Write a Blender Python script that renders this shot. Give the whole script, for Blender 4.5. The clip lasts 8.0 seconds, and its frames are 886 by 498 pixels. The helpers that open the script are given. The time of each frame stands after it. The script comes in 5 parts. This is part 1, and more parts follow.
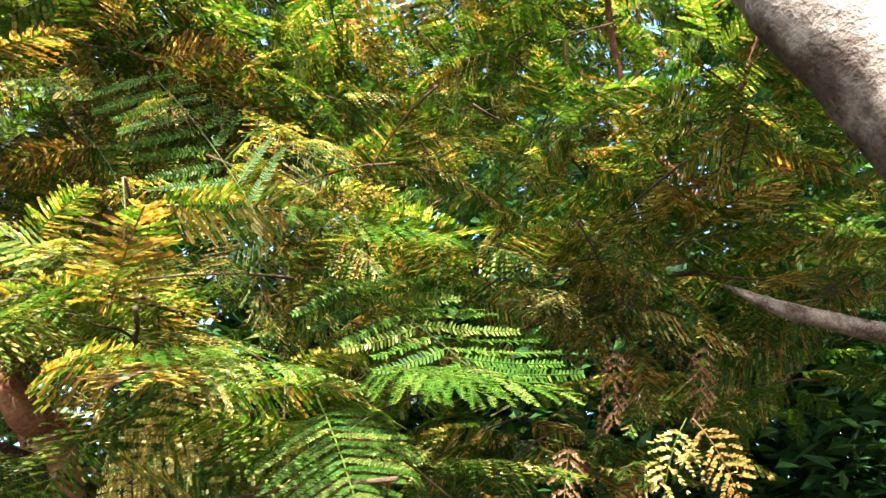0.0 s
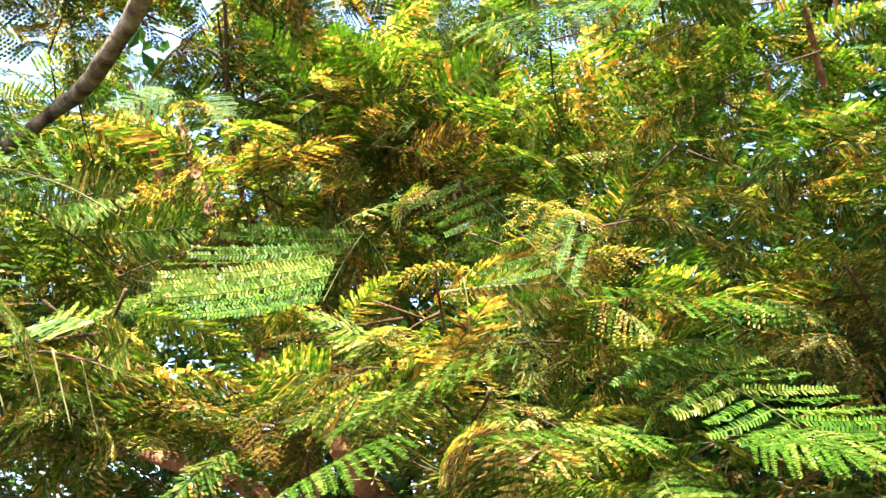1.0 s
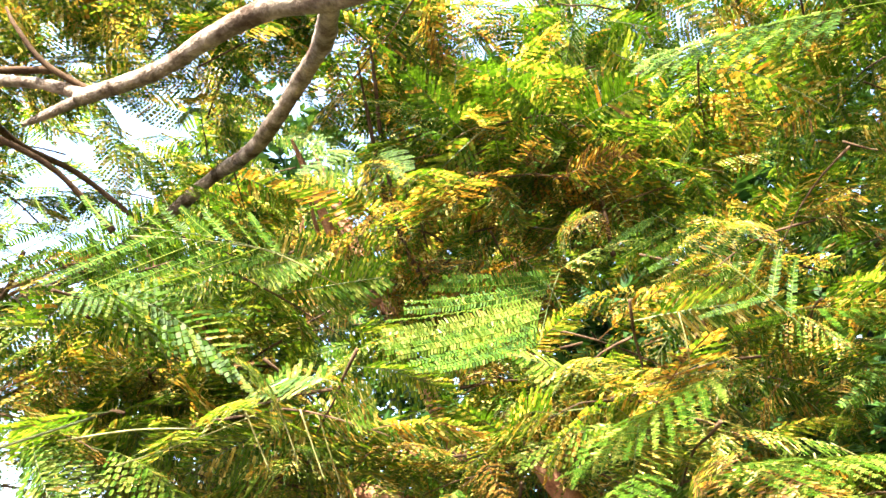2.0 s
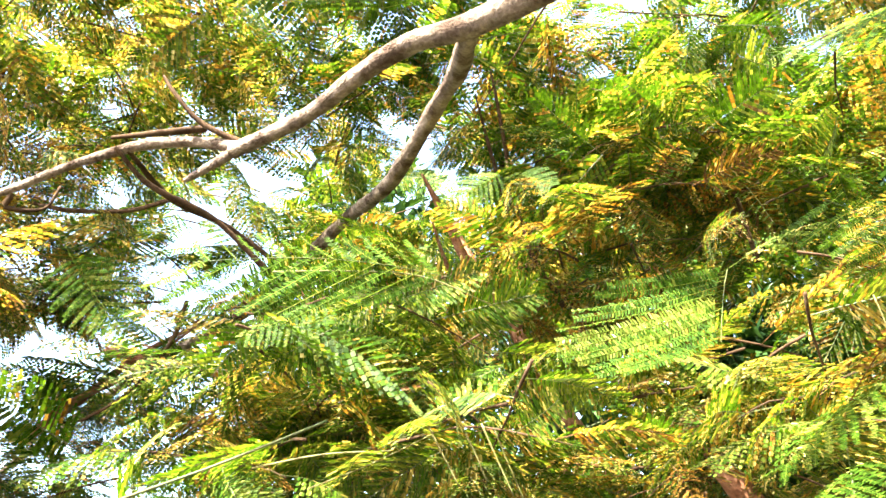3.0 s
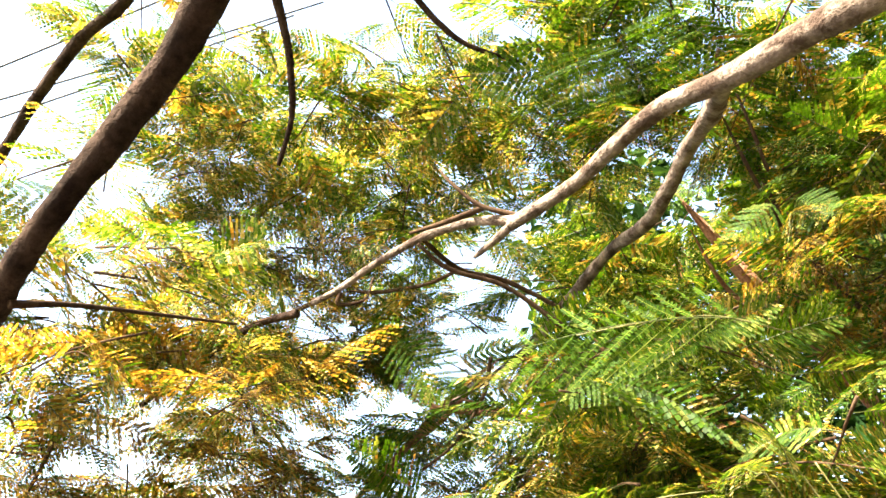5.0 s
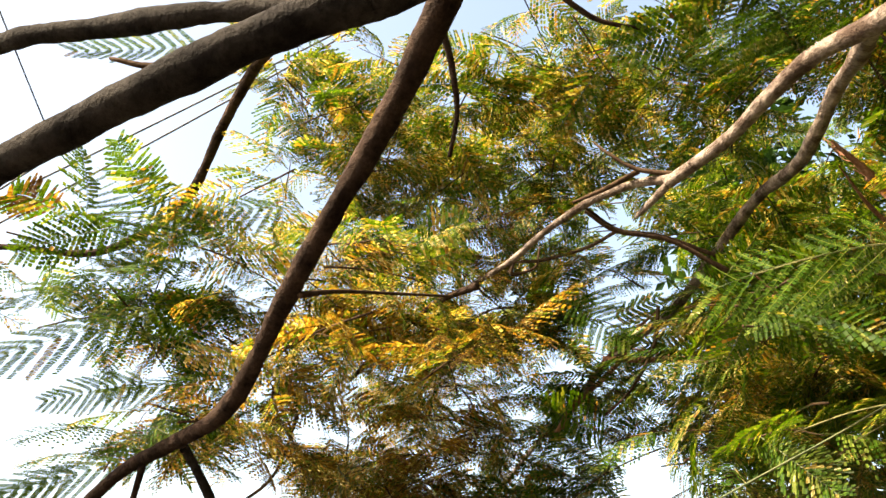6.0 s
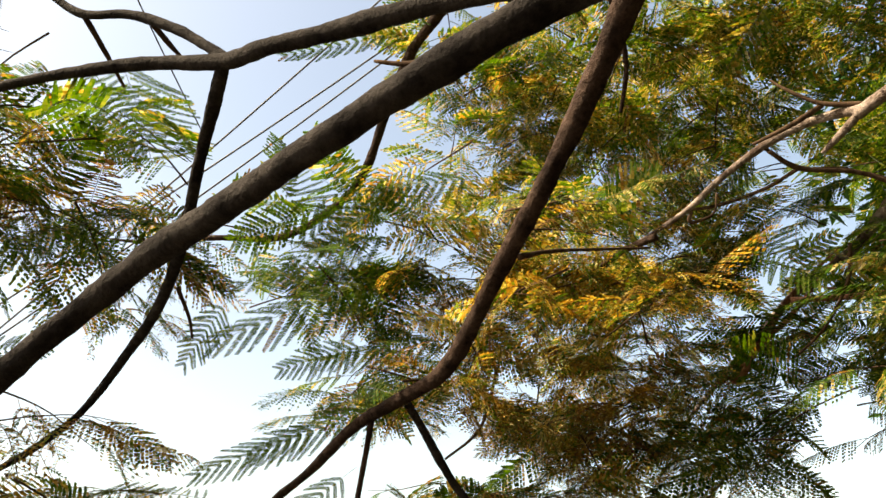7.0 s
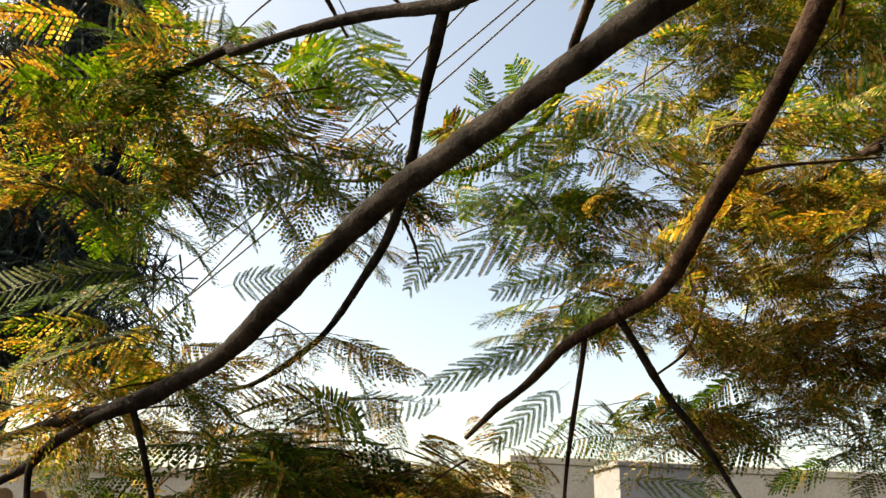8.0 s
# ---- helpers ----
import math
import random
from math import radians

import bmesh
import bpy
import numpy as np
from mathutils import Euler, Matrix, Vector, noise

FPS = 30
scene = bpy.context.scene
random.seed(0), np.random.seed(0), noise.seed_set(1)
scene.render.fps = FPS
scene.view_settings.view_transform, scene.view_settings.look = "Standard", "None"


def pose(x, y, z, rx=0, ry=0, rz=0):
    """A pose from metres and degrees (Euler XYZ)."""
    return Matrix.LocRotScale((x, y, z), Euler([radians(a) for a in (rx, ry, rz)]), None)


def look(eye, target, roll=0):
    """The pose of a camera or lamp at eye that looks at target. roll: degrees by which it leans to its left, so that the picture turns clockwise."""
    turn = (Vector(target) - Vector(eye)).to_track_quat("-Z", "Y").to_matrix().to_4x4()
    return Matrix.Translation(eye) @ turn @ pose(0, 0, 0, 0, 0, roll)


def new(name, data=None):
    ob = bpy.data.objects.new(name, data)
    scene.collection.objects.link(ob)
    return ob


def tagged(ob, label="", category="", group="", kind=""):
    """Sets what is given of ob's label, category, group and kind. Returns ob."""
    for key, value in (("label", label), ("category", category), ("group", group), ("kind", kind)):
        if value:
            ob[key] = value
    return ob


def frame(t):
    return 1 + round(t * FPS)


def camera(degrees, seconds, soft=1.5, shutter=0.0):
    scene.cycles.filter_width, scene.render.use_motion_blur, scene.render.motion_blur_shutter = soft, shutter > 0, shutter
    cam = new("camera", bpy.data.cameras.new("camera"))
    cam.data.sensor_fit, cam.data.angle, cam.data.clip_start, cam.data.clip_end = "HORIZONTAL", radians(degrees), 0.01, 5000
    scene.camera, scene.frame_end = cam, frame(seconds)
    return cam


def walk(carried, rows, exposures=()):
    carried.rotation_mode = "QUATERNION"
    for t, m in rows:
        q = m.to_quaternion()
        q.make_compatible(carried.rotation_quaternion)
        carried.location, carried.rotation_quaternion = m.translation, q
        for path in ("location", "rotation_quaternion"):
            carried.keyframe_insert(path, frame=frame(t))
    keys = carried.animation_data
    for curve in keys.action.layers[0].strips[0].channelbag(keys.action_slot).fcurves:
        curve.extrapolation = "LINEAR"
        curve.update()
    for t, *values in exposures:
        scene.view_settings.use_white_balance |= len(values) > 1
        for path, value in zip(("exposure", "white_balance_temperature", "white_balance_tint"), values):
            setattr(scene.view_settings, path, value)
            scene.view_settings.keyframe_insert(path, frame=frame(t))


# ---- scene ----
cam = camera(62.6, 8.0, soft=1.5)
PATH = [
    (0, (0.0640, 0.0332, 1.6349), (0.0870, 1.8131, 2.5467), 0.56),
    (0.5, (-0.1148, -0.0999, 1.6366), (-0.3140, 1.6452, 2.5931), 1.13),
    (1, (-0.2329, -0.1706, 1.6477), (-0.5953, 1.5381, 2.6219), 1.45),
    (1.5, (-0.3272, -0.2571, 1.6751), (-0.8156, 1.4229, 2.6441), 1.03),
    (2, (-0.4359, -0.3421, 1.6980), (-1.0358, 1.3031, 2.6641), -0.16),
    (2.2, (-0.4787, -0.3754, 1.6967), (-1.1175, 1.2505, 2.6706), -0.65),
    (3.3, (-0.6060, -0.4019, 1.6129), (-1.4592, 1.0385, 2.7071), -0.33),
    (3.5, (-0.6110, -0.4314, 1.6332), (-1.4973, 0.9917, 2.7237), -0.27),
    (4, (-0.6476, -0.5283, 1.6786), (-1.6109, 0.8478, 2.7642), -0.79),
    (4.5, (-0.6382, -0.6092, 1.7160), (-1.7550, 0.6526, 2.7933), -0.23),
    (4.7, (-0.6017, -0.6414, 1.7184), (-1.7952, 0.5561, 2.7868), 0.0),
    (5.8, (-0.4697, -1.0039, 1.5538), (-1.9252, -0.0778, 2.5657), -1.53),
    (6, (-0.4745, -1.0623, 1.5388), (-1.9637, -0.1755, 2.5367), -1.72),
    (6.5, (-0.4826, -1.2229, 1.5196), (-2.0632, -0.4548, 2.4743), -1.82),
    (7, (-0.4679, -1.3255, 1.4802), (-2.1433, -0.7283, 2.3946), -1.33),
    (7.5, (-0.4431, -1.4442, 1.4362), (-2.1982, -1.0210, 2.2967), -0.61),
    (8, (-0.3923, -1.5096, 1.4059), (-2.2431, -1.3369, 2.1440), 2.3),
]
walk(cam, [(t, look(eye, target, roll)) for t, eye, target, roll in PATH],
     exposures=[(0.0, 2.85, 6100, 4), (1.5, 3.35, 6800, 5), (3.5, 3.65, 7100, 5), (4.7, 3.35, 7400, 5), (5.8, 2.25, 8500, 8), (8.0, 1.36, 9000, 8)])

# ---- light ----
SUN_EL, SUN_AZ = 46.0, 186.0          # height, and clockwise from +y
world = bpy.data.worlds.new("world")
scene.world = world
world.use_nodes = True
wn = world.node_tree.nodes
sky = wn.new("ShaderNodeTexSky")
sky.sky_type = "NISHITA"
sky.sun_disc = False
sky.sun_elevation, sky.sun_rotation = radians(SUN_EL), radians(SUN_AZ)
sky.air_density, sky.dust_density, sky.ozone_density = 1.0, 3.0, 1.0
world.node_tree.links.new(sky.outputs[0], wn["Background"].inputs[0])
wn["Background"].inputs[1].default_value = 0.145
lamp = bpy.data.lights.new("sun", "SUN")
lamp.energy, lamp.angle, lamp.color = 5.0, radians(0.53), (1.0, 0.94, 0.84)
a, e = radians(SUN_AZ), radians(SUN_EL)
sun_dir = Vector((math.sin(a) * math.cos(e), math.cos(a) * math.cos(e), math.sin(e)))
sun = new("sun", lamp)
sun.matrix_world = look(sun_dir * 40, (0, 0, 0))


# ---- materials ----
def material(name):
    m = bpy.data.materials.new(name)
    m.use_nodes = True
    return m, m.node_tree.nodes, m.node_tree.links, m.node_tree.nodes["Principled BSDF"]


def noise_node(n, l, scale, detail=4.0, rough=0.6, coord="Object"):
    tc, t = n.new("ShaderNodeTexCoord"), n.new("ShaderNodeTexNoise")
    l.new(tc.outputs[coord], t.inputs["Vector"])
    t.inputs["Scale"].default_value, t.inputs["Detail"].default_value, t.inputs["Roughness"].default_value = scale, detail, rough
    return t


def ramp(n, l, src, stops):
    r = n.new("ShaderNodeValToRGB")
    while len(r.color_ramp.elements) < len(stops):
        r.color_ramp.elements.new(0.5)
    for el, (p, c) in zip(r.color_ramp.elements, stops):
        el.position, el.color = p, (*c, 1)
    l.new(src, r.inputs[0])
    return r


def leaf_material(name, cols, through_part=0.4, rough=0.6):
    """Thin leaf: each leaflet takes its own tint; light shines through."""
    m, n, l, p = material(name)
    geo = n.new("ShaderNodeNewGeometry")
    k = len(cols) - 1
    c = ramp(n, l, geo.outputs["Random Per Island"], [(i / k, col) for i, col in enumerate(cols)])
    t = noise_node(n, l, 5.0, 2.0)
    hsv = n.new("ShaderNodeHueSaturation")
    mr = n.new("ShaderNodeMapRange")
    mr.inputs["From Min"].default_value, mr.inputs["From Max"].default_value = 0.3, 0.7
    mr.inputs["To Min"].default_value, mr.inputs["To Max"].default_value = 0.72, 1.3
    l.new(t.outputs["Fac"], mr.inputs["Value"])
    l.new(mr.outputs[0], hsv.inputs["Value"])
    l.new(c.outputs[0], hsv.inputs["Color"])
    l.new(hsv.outputs[0], p.inputs["Base Color"])
    p.inputs["Roughness"].default_value = rough
    p.inputs["Specular IOR Level"].default_value = 0.12
    tr = n.new("ShaderNodeBsdfTranslucent")
    warm = n.new("ShaderNodeMix")
    warm.data_type, warm.blend_type = "RGBA", "MULTIPLY"
    warm.inputs["Factor"].default_value = 1.0
    l.new(hsv.outputs[0], warm.inputs["A"])
    warm.inputs["B"].default_value = (1.6, 1.42, 0.65, 1)
    l.new(warm.outputs["Result"], tr.inputs["Color"])
    mix = n.new("ShaderNodeMixShader")
    mix.inputs[0].default_value = through_part
    l.new(p.outputs[0], mix.inputs[1])
    l.new(tr.outputs[0], mix.inputs[2])
    l.new(mix.outputs[0], n["Material Output"].inputs["Surface"])
    return m


def bark_material(name, dark, light, scale=1.0, bump=0.9, gloss=0.06, edge=(0.36, 0.76)):
    m, n, l, p = material(name)
    big, fine = noise_node(n, l, 9 * scale, 5, 0.65), noise_node(n, l, 75 * scale, 4, 0.7)
    ridge = noise_node(n, l, 28 * scale, 3, 0.6)
    c1 = ramp(n, l, big.outputs["Fac"], [(edge[0], dark), (edge[1], light)])
    c2 = ramp(n, l, fine.outputs["Fac"], [(0.3, (0.45, 0.42, 0.4)), (0.6, (1.0, 1.0, 1.0))])
    mx = n.new("ShaderNodeMix")
    mx.data_type, mx.blend_type = "RGBA", "MULTIPLY"
    mx.inputs["Factor"].default_value = 0.85
    l.new(c1.outputs[0], mx.inputs["A"])
    l.new(c2.outputs[0], mx.inputs["B"])
    l.new(mx.outputs["Result"], p.inputs["Base Color"])
    p.inputs["Roughness"].default_value = 0.9
    p.inputs["Specular IOR Level"].default_value = gloss
    add = n.new("ShaderNodeMath")
    l.new(fine.outputs["Fac"], add.inputs[0])
    l.new(ridge.outputs["Fac"], add.inputs[1])
    b = n.new("ShaderNodeBump")
    b.inputs["Strength"].default_value, b.inputs["Distance"].default_value = bump, 0.012
    l.new(add.outputs[0], b.inputs["Height"])
    l.new(b.outputs[0], p.inputs["Normal"])
    return m


def plain_material(name, cols, scale, rough=0.9, bump=0.2, dist=0.02):
    m, n, l, p = material(name)
    big, fine = noise_node(n, l, scale, 5), noise_node(n, l, scale * 14, 4)
    c1 = ramp(n, l, big.outputs["Fac"], [(0.35, cols[0]), (0.65, cols[1])])
    c2 = ramp(n, l, fine.outputs["Fac"], [(0.3, (0.7, 0.7, 0.7)), (0.65, (1.0, 1.0, 1.0))])
    mx = n.new("ShaderNodeMix")
    mx.data_type, mx.blend_type = "RGBA", "MULTIPLY"
    mx.inputs["Factor"].default_value = 0.7
    l.new(c1.outputs[0], mx.inputs["A"])
    l.new(c2.outputs[0], mx.inputs["B"])
    l.new(mx.outputs["Result"], p.inputs["Base Color"])
    p.inputs["Roughness"].default_value = rough
    b = n.new("ShaderNodeBump")
    b.inputs["Strength"].default_value, b.inputs["Distance"].default_value = bump, dist
    l.new(fine.outputs["Fac"], b.inputs["Height"])
    l.new(b.outputs[0], p.inputs["Normal"])
    return m


GREEN = leaf_material("leaf_green", [(0.014, 0.040, 0.003), (0.032, 0.082, 0.006), (0.068, 0.130, 0.012)], 0.46, 0.5)
LIME = leaf_material("leaf_lime", [(0.045, 0.085, 0.010), (0.095, 0.14, 0.018), (0.19, 0.22, 0.05)], 0.48)
YELLOW = leaf_material("leaf_yellow", [(0.13, 0.092, 0.014), (0.24, 0.18, 0.034), (0.35, 0.28, 0.09), (0.50, 0.44, 0.24)], 0.45)
AMBER = leaf_material("leaf_amber", [(0.11, 0.056, 0.011), (0.23, 0.125, 0.024), (0.38, 0.23, 0.06)], 0.5)
DRY = leaf_material("leaf_dry", [(0.06, 0.026, 0.013), (0.13, 0.065, 0.028), (0.24, 0.15, 0.08)], 0.2, 0.7)
PALE_STALK = plain_material("pale_stalk", [(0.10, 0.10, 0.03), (0.22, 0.19, 0.07)], 8.0, 0.6)
STALK = plain_material("leaf_stalk", [(0.03, 0.06, 0.010), (0.08, 0.085, 0.02)], 8.0, 0.6)
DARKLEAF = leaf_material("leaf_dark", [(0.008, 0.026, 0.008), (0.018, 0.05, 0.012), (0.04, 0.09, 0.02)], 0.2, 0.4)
LEAF_SLOTS = [GREEN, LIME, YELLOW, AMBER, DRY, STALK]
BARK = bark_material("bark", (0.09, 0.062, 0.05), (0.38, 0.31, 0.27), edge=(0.40, 0.64), bump=1.0)
# grey bark with the limbs' shade put into its near-black colour
BARK_SHADED = bark_material("bark_shaded", (0.012, 0.010, 0.010), (0.065, 0.058, 0.055))
# patchy brown bark, its colour lowered to carry the shade on these limbs
BARK_BROWN_SHADED = bark_material("bark_brown_shaded", (0.018, 0.011, 0.009), (0.10, 0.066, 0.052))
TWIG = bark_material("twig_bark", (0.05, 0.03, 0.02), (0.12, 0.078, 0.05), 2.0, 0.3)
STEM_RED = bark_material("stem_bark", (0.19, 0.085, 0.05), (0.36, 0.20, 0.13), 1.5, 0.4)


# ---- mesh helpers ----
def part(name, bm, mat, parent=None, label=""):
    me = bpy.data.meshes.new(name)
    bm.to_mesh(me)
    bm.free()
    return part_mesh(name, me, [mat], parent, label)


def part_mesh(name, me, mats, parent=None, label=""):
    for mt in mats:
        me.materials.append(mt)
    ob = new(name, me)
    if parent:
        ob.parent = parent
        ob.matrix_parent_inverse = parent.matrix_basis.inverted()
    return tagged(ob, label)


def quads_mesh(name, verts, quads, mats=None, smooth=False):
    """One mesh from arrays of vertices and four-cornered faces."""
    me = bpy.data.meshes.new(name)
    nq = len(quads)
    me.vertices.add(len(verts))
    me.vertices.foreach_set("co", np.asarray(verts, np.float32).ravel())
    me.loops.add(nq * 4)
    me.loops.foreach_set("vertex_index", np.asarray(quads, np.int32).ravel())
    me.polygons.add(nq)
    me.polygons.foreach_set("loop_start", np.arange(0, nq * 4, 4, dtype=np.int32))
    me.polygons.foreach_set("loop_total", np.full(nq, 4, np.int32))
    if mats is not None:
        me.polygons.foreach_set("material_index", np.asarray(mats, np.int32))
    me.polygons.foreach_set("use_smooth", np.full(nq, smooth))
    me.update(calc_edges=True)
    return me


def tube(points, sides=10, step=0.03, lump=0.0, seed=0.0):
    """Rings round a smooth line through (x, y, z, radius) points, with closed ends and an uneven skin."""
    P = [np.array(p, float) for p in points]
    P = [2 * P[0] - P[1]] + P + [2 * P[-1] - P[-2]]
    line = []
    for i in range(1, len(P) - 2):
        n = max(2, int(np.linalg.norm(P[i + 1][:3] - P[i][:3]) / step))
        for k in range(n):
            t = k / n
            line.append(0.5 * (2 * P[i] + (P[i + 1] - P[i - 1]) * t + (2 * P[i - 1] - 5 * P[i] + 4 * P[i + 1] - P[i + 2]) * t * t
                               + (3 * P[i] - P[i - 1] - 3 * P[i + 1] + P[i + 2]) * t ** 3))
    line.append(P[-2])
    line = np.array(line)
    tang = np.gradient(line[:, :3], axis=0)
    tang /= np.linalg.norm(tang, axis=1)[:, None] + 1e-9
    u = np.cross(tang[0], (0.3, 0.2, 0.93))
    verts, quads, run = [], [], 0.0
    for i, (p, d) in enumerate(zip(line, tang)):
        u = u - d * np.dot(u, d)
        u /= np.linalg.norm(u)
        v = np.cross(d, u)
        r = max(p[3], 0.0008)
        for k in range(sides):
            an = 2 * math.pi * k / sides
            w = math.cos(an) * u + math.sin(an) * v
            rr = r
            if lump:
                q = p[:3] + w * r
                rr *= 1 + lump * (noise.noise(Vector(q) * 14 + Vector((seed, 0, 0))) * 0.6 + noise.noise(Vector(q) * 5 + Vector((seed, 3, 0))) + 0.45 * noise.noise(Vector(q) * 42))
            verts.append(p[:3] + w * rr)
        if i:
            b = (i - 1) * sides
            for k in range(sides):
                quads.append((b + k, b + (k + 1) % sides, b + sides + (k + 1) % sides, b + sides + k))
    for end, base in ((line[0], 0), (line[-1], (len(line) - 1) * sides)):
        c = len(verts)
        verts.append(end[:3])
        for k in range(0, sides, 2):
            f = (base + k, base + (k + 1) % sides, base + (k + 2) % sides, c)
            quads.append(f if base else f[::-1])
    return np.array(verts), np.array(quads)


def limb(name, parent, points, mat, label="", sides=16, lump=0.20, step=0.014):
    if name == "stem":
        points = points[:-1] + [(*points[-1][:3], points[-1][3] * 0.35)]
    v, q = tube(points, sides, step, lump, points[0][0] * 7)
    return part_mesh(name, quads_mesh(name, v, q, None, True), [mat], parent, label)


# ---- feathery leaves ----
def leaf_shape(seed, pairs, leaflets, droop=0.12, curl=0.15, dry=0.0, lean=66, near=False, whole=False):
    """A twice-feathered leaf along +x, 1 long, normal +z: verts, quads, kind of each face (0 leaflet, 1 stalk) and its side shoot."""
    rs = np.random.RandomState(seed)
    V, Q, S, G = [], [], [], []

    def strip(pts, w, g, sides=3):
        b = len(V)
        for p in pts:
            V.extend([p + np.array((0, w, 0.0)), p + np.array((0, -w, 0.0)), p + np.array((0, 0, -1.6 * w))][:sides])
        for i in range(len(pts) - 1):
            for k in range(sides if sides == 3 else 1):
                Q.append((b + sides * i + k, b + sides * i + (k + 1) % sides, b + sides * (i + 1) + (k + 1) % sides, b + sides * (i + 1) + k))
                S.append(1)
                G.append(g)

    def spine(x):
        return np.array((x * (1 - 0.15 * droop * x), 0.0, 0.10 * x - (droop + 0.10) * x * x))
    strip([spine(x) for x in np.linspace(0, 1, 6)], 0.0028 if near else 0.004, -1)
    g = 0
    hang = rs.uniform(0.12, 0.4)
    for i in range(pairs):
        f = (i + 0.6) / pairs
        x = 0.14 + 0.85 * f
        size = (0.21 + 0.10 * math.sin(math.pi * min(1, 0.12 + f * 0.95))) * (1 - 0.45 * f ** 3) * rs.uniform(0.92, 1.06)
        for side in (1, -1):
            g += 1
            if rs.rand() < 0.03 + 0.2 * dry:
                continue
            an = radians(lean - 22 * f + rs.uniform(-5, 5))
            d = np.array((math.cos(an), side * math.sin(an), rs.uniform(-0.10, 0.10) - hang))
            d /= np.linalg.norm(d)
            o = spine(x)
            ln = size * (1 - 0.3 * dry * rs.rand())
            sag = curl * rs.uniform(0.5, 1.6) + 0.5 * dry * rs.rand()

            def shoot(s):
                return o + d * (ln * s) + np.array((0.10 * ln * s * s, 0, -sag * ln * s * s))
            strip([shoot(s) for s in ((0, 0.5, 1.0) if near else (0, 1.0))], 0.0022, g, 3 if near else 2)
            across = np.cross(d, (0, 0, 1.0))
            across /= np.linalg.norm(across)
            half = (0.26 if near else 0.29) * 0.85 / pairs * (1.05 if dry else 1.0)
            for k in range(leaflets):
                s = (k + 0.7) / (leaflets + 0.4)
                c = shoot(s)
                w = 0.5 * ln / leaflets * (0.92 if near else 1.25)
                h = half * (0.75 + 0.5 * math.sin(math.pi * min(1, 0.15 + s * 0.9))) * (1 - 0.25 * dry)
                if whole:
                    up = np.array((0, 0, rs.uniform(-0.3, 0.3) * h))
                    left, right = across * h + d * h * 0.3 + up, -across * h + d * h * 0.3 - up
                    b = len(V)
                    V.extend([c + left - d * w * 0.8, c + left + d * w * 0.6, c + right + d * w * 0.6, c + right - d * w * 0.8])
                    Q.append((b, b + 1, b + 2, b + 3))
                    S.append(0)
                    G.append(g)
                    continue
                for sd in (1, -1):
                    if rs.rand() < 0.02 + 0.22 * dry:
                        continue
                    tip = across * sd * h + d * h * 0.33 + np.array((0, 0, rs.uniform(-0.45, 0.45) * h - dry * h * rs.uniform(0, 1.1)))
                    dd = d * w
                    if dry:
                        tip, dd = tip * rs.uniform(0.6, 1.15) + d * h * rs.uniform(-0.2, 0.5), dd * rs.uniform(0.6, 1.1)
                    b = len(V)
                    V.extend([c - dd, c + tip * 0.85 - dd * 0.95, c + tip + dd * 0.55, c + tip * 0.1 + dd])
                    Q.append((b, b + 1, b + 2, b + 3) if sd < 0 else (b + 3, b + 2, b + 1, b))
                    S.append(0)
                    G.append(g)
    return np.array(V), np.array(Q), np.array(S), np.array(G)


NEAR = [leaf_shape(10 + i, 12 + i % 3, 24, (0.06, 0.16, 0.3)[i % 3], 0.12 + 0.08 * (i % 2), near=True) for i in range(5)]
MID = [leaf_shape(30 + i, 17 + i % 3, 6, (0.08, 0.22, 0.4, 0.55)[i % 4], 0.15 + 0.12 * (i % 3)) for i in range(6)]
SPARSE = [leaf_shape(40 + i, 18 + i % 3, 6, (0.08, 0.22, 0.4, 0.55)[i % 4], 0.15 + 0.12 * (i % 3), whole=True) for i in range(5)]
FAR = [leaf_shape(50 + i, 9, 3, (0.1, 0.3, 0.5)[i % 3], 0.25) for i in range(4)]
CRISP = [leaf_shape(70 + i, 8, 8, 0.5 + 0.2 * i, 0.5, 0.7) for i in range(4)]

SPECK = [leaf_shape(90 + i, 14 + i % 2, 6, (0.2, 0.35, 0.5)[i % 3], 0.4, 0.45) for i in range(5)]
SPECK_NEAR = [leaf_shape(100 + i, 14 + i % 2, 11, (0.2, 0.35, 0.5)[i % 3], 0.4, 0.45) for i in range(5)]

# chances of green, lime, yellow, amber, dry
MIXES = {
    "G": (0.66, 0.20, 0.06, 0.07, 0.01), "B": (0.50, 0.45, 0.05, 0.0, 0.0), "M": (0.46, 0.21, 0.14, 0.17, 0.02),
    "R": (0.14, 0.18, 0.30, 0.34, 0.04), "L": (0.24, 0.46, 0.23, 0.07, 0.0),
    "Y": (0.20, 0.33, 0.36, 0.09, 0.02), "A": (0.28, 0.12, 0.24, 0.29, 0.07), "O": (0.36, 0.32, 0.19, 0.12, 0.01),
    "D": (0.05, 0.03, 0.12, 0.45, 0.35),
}


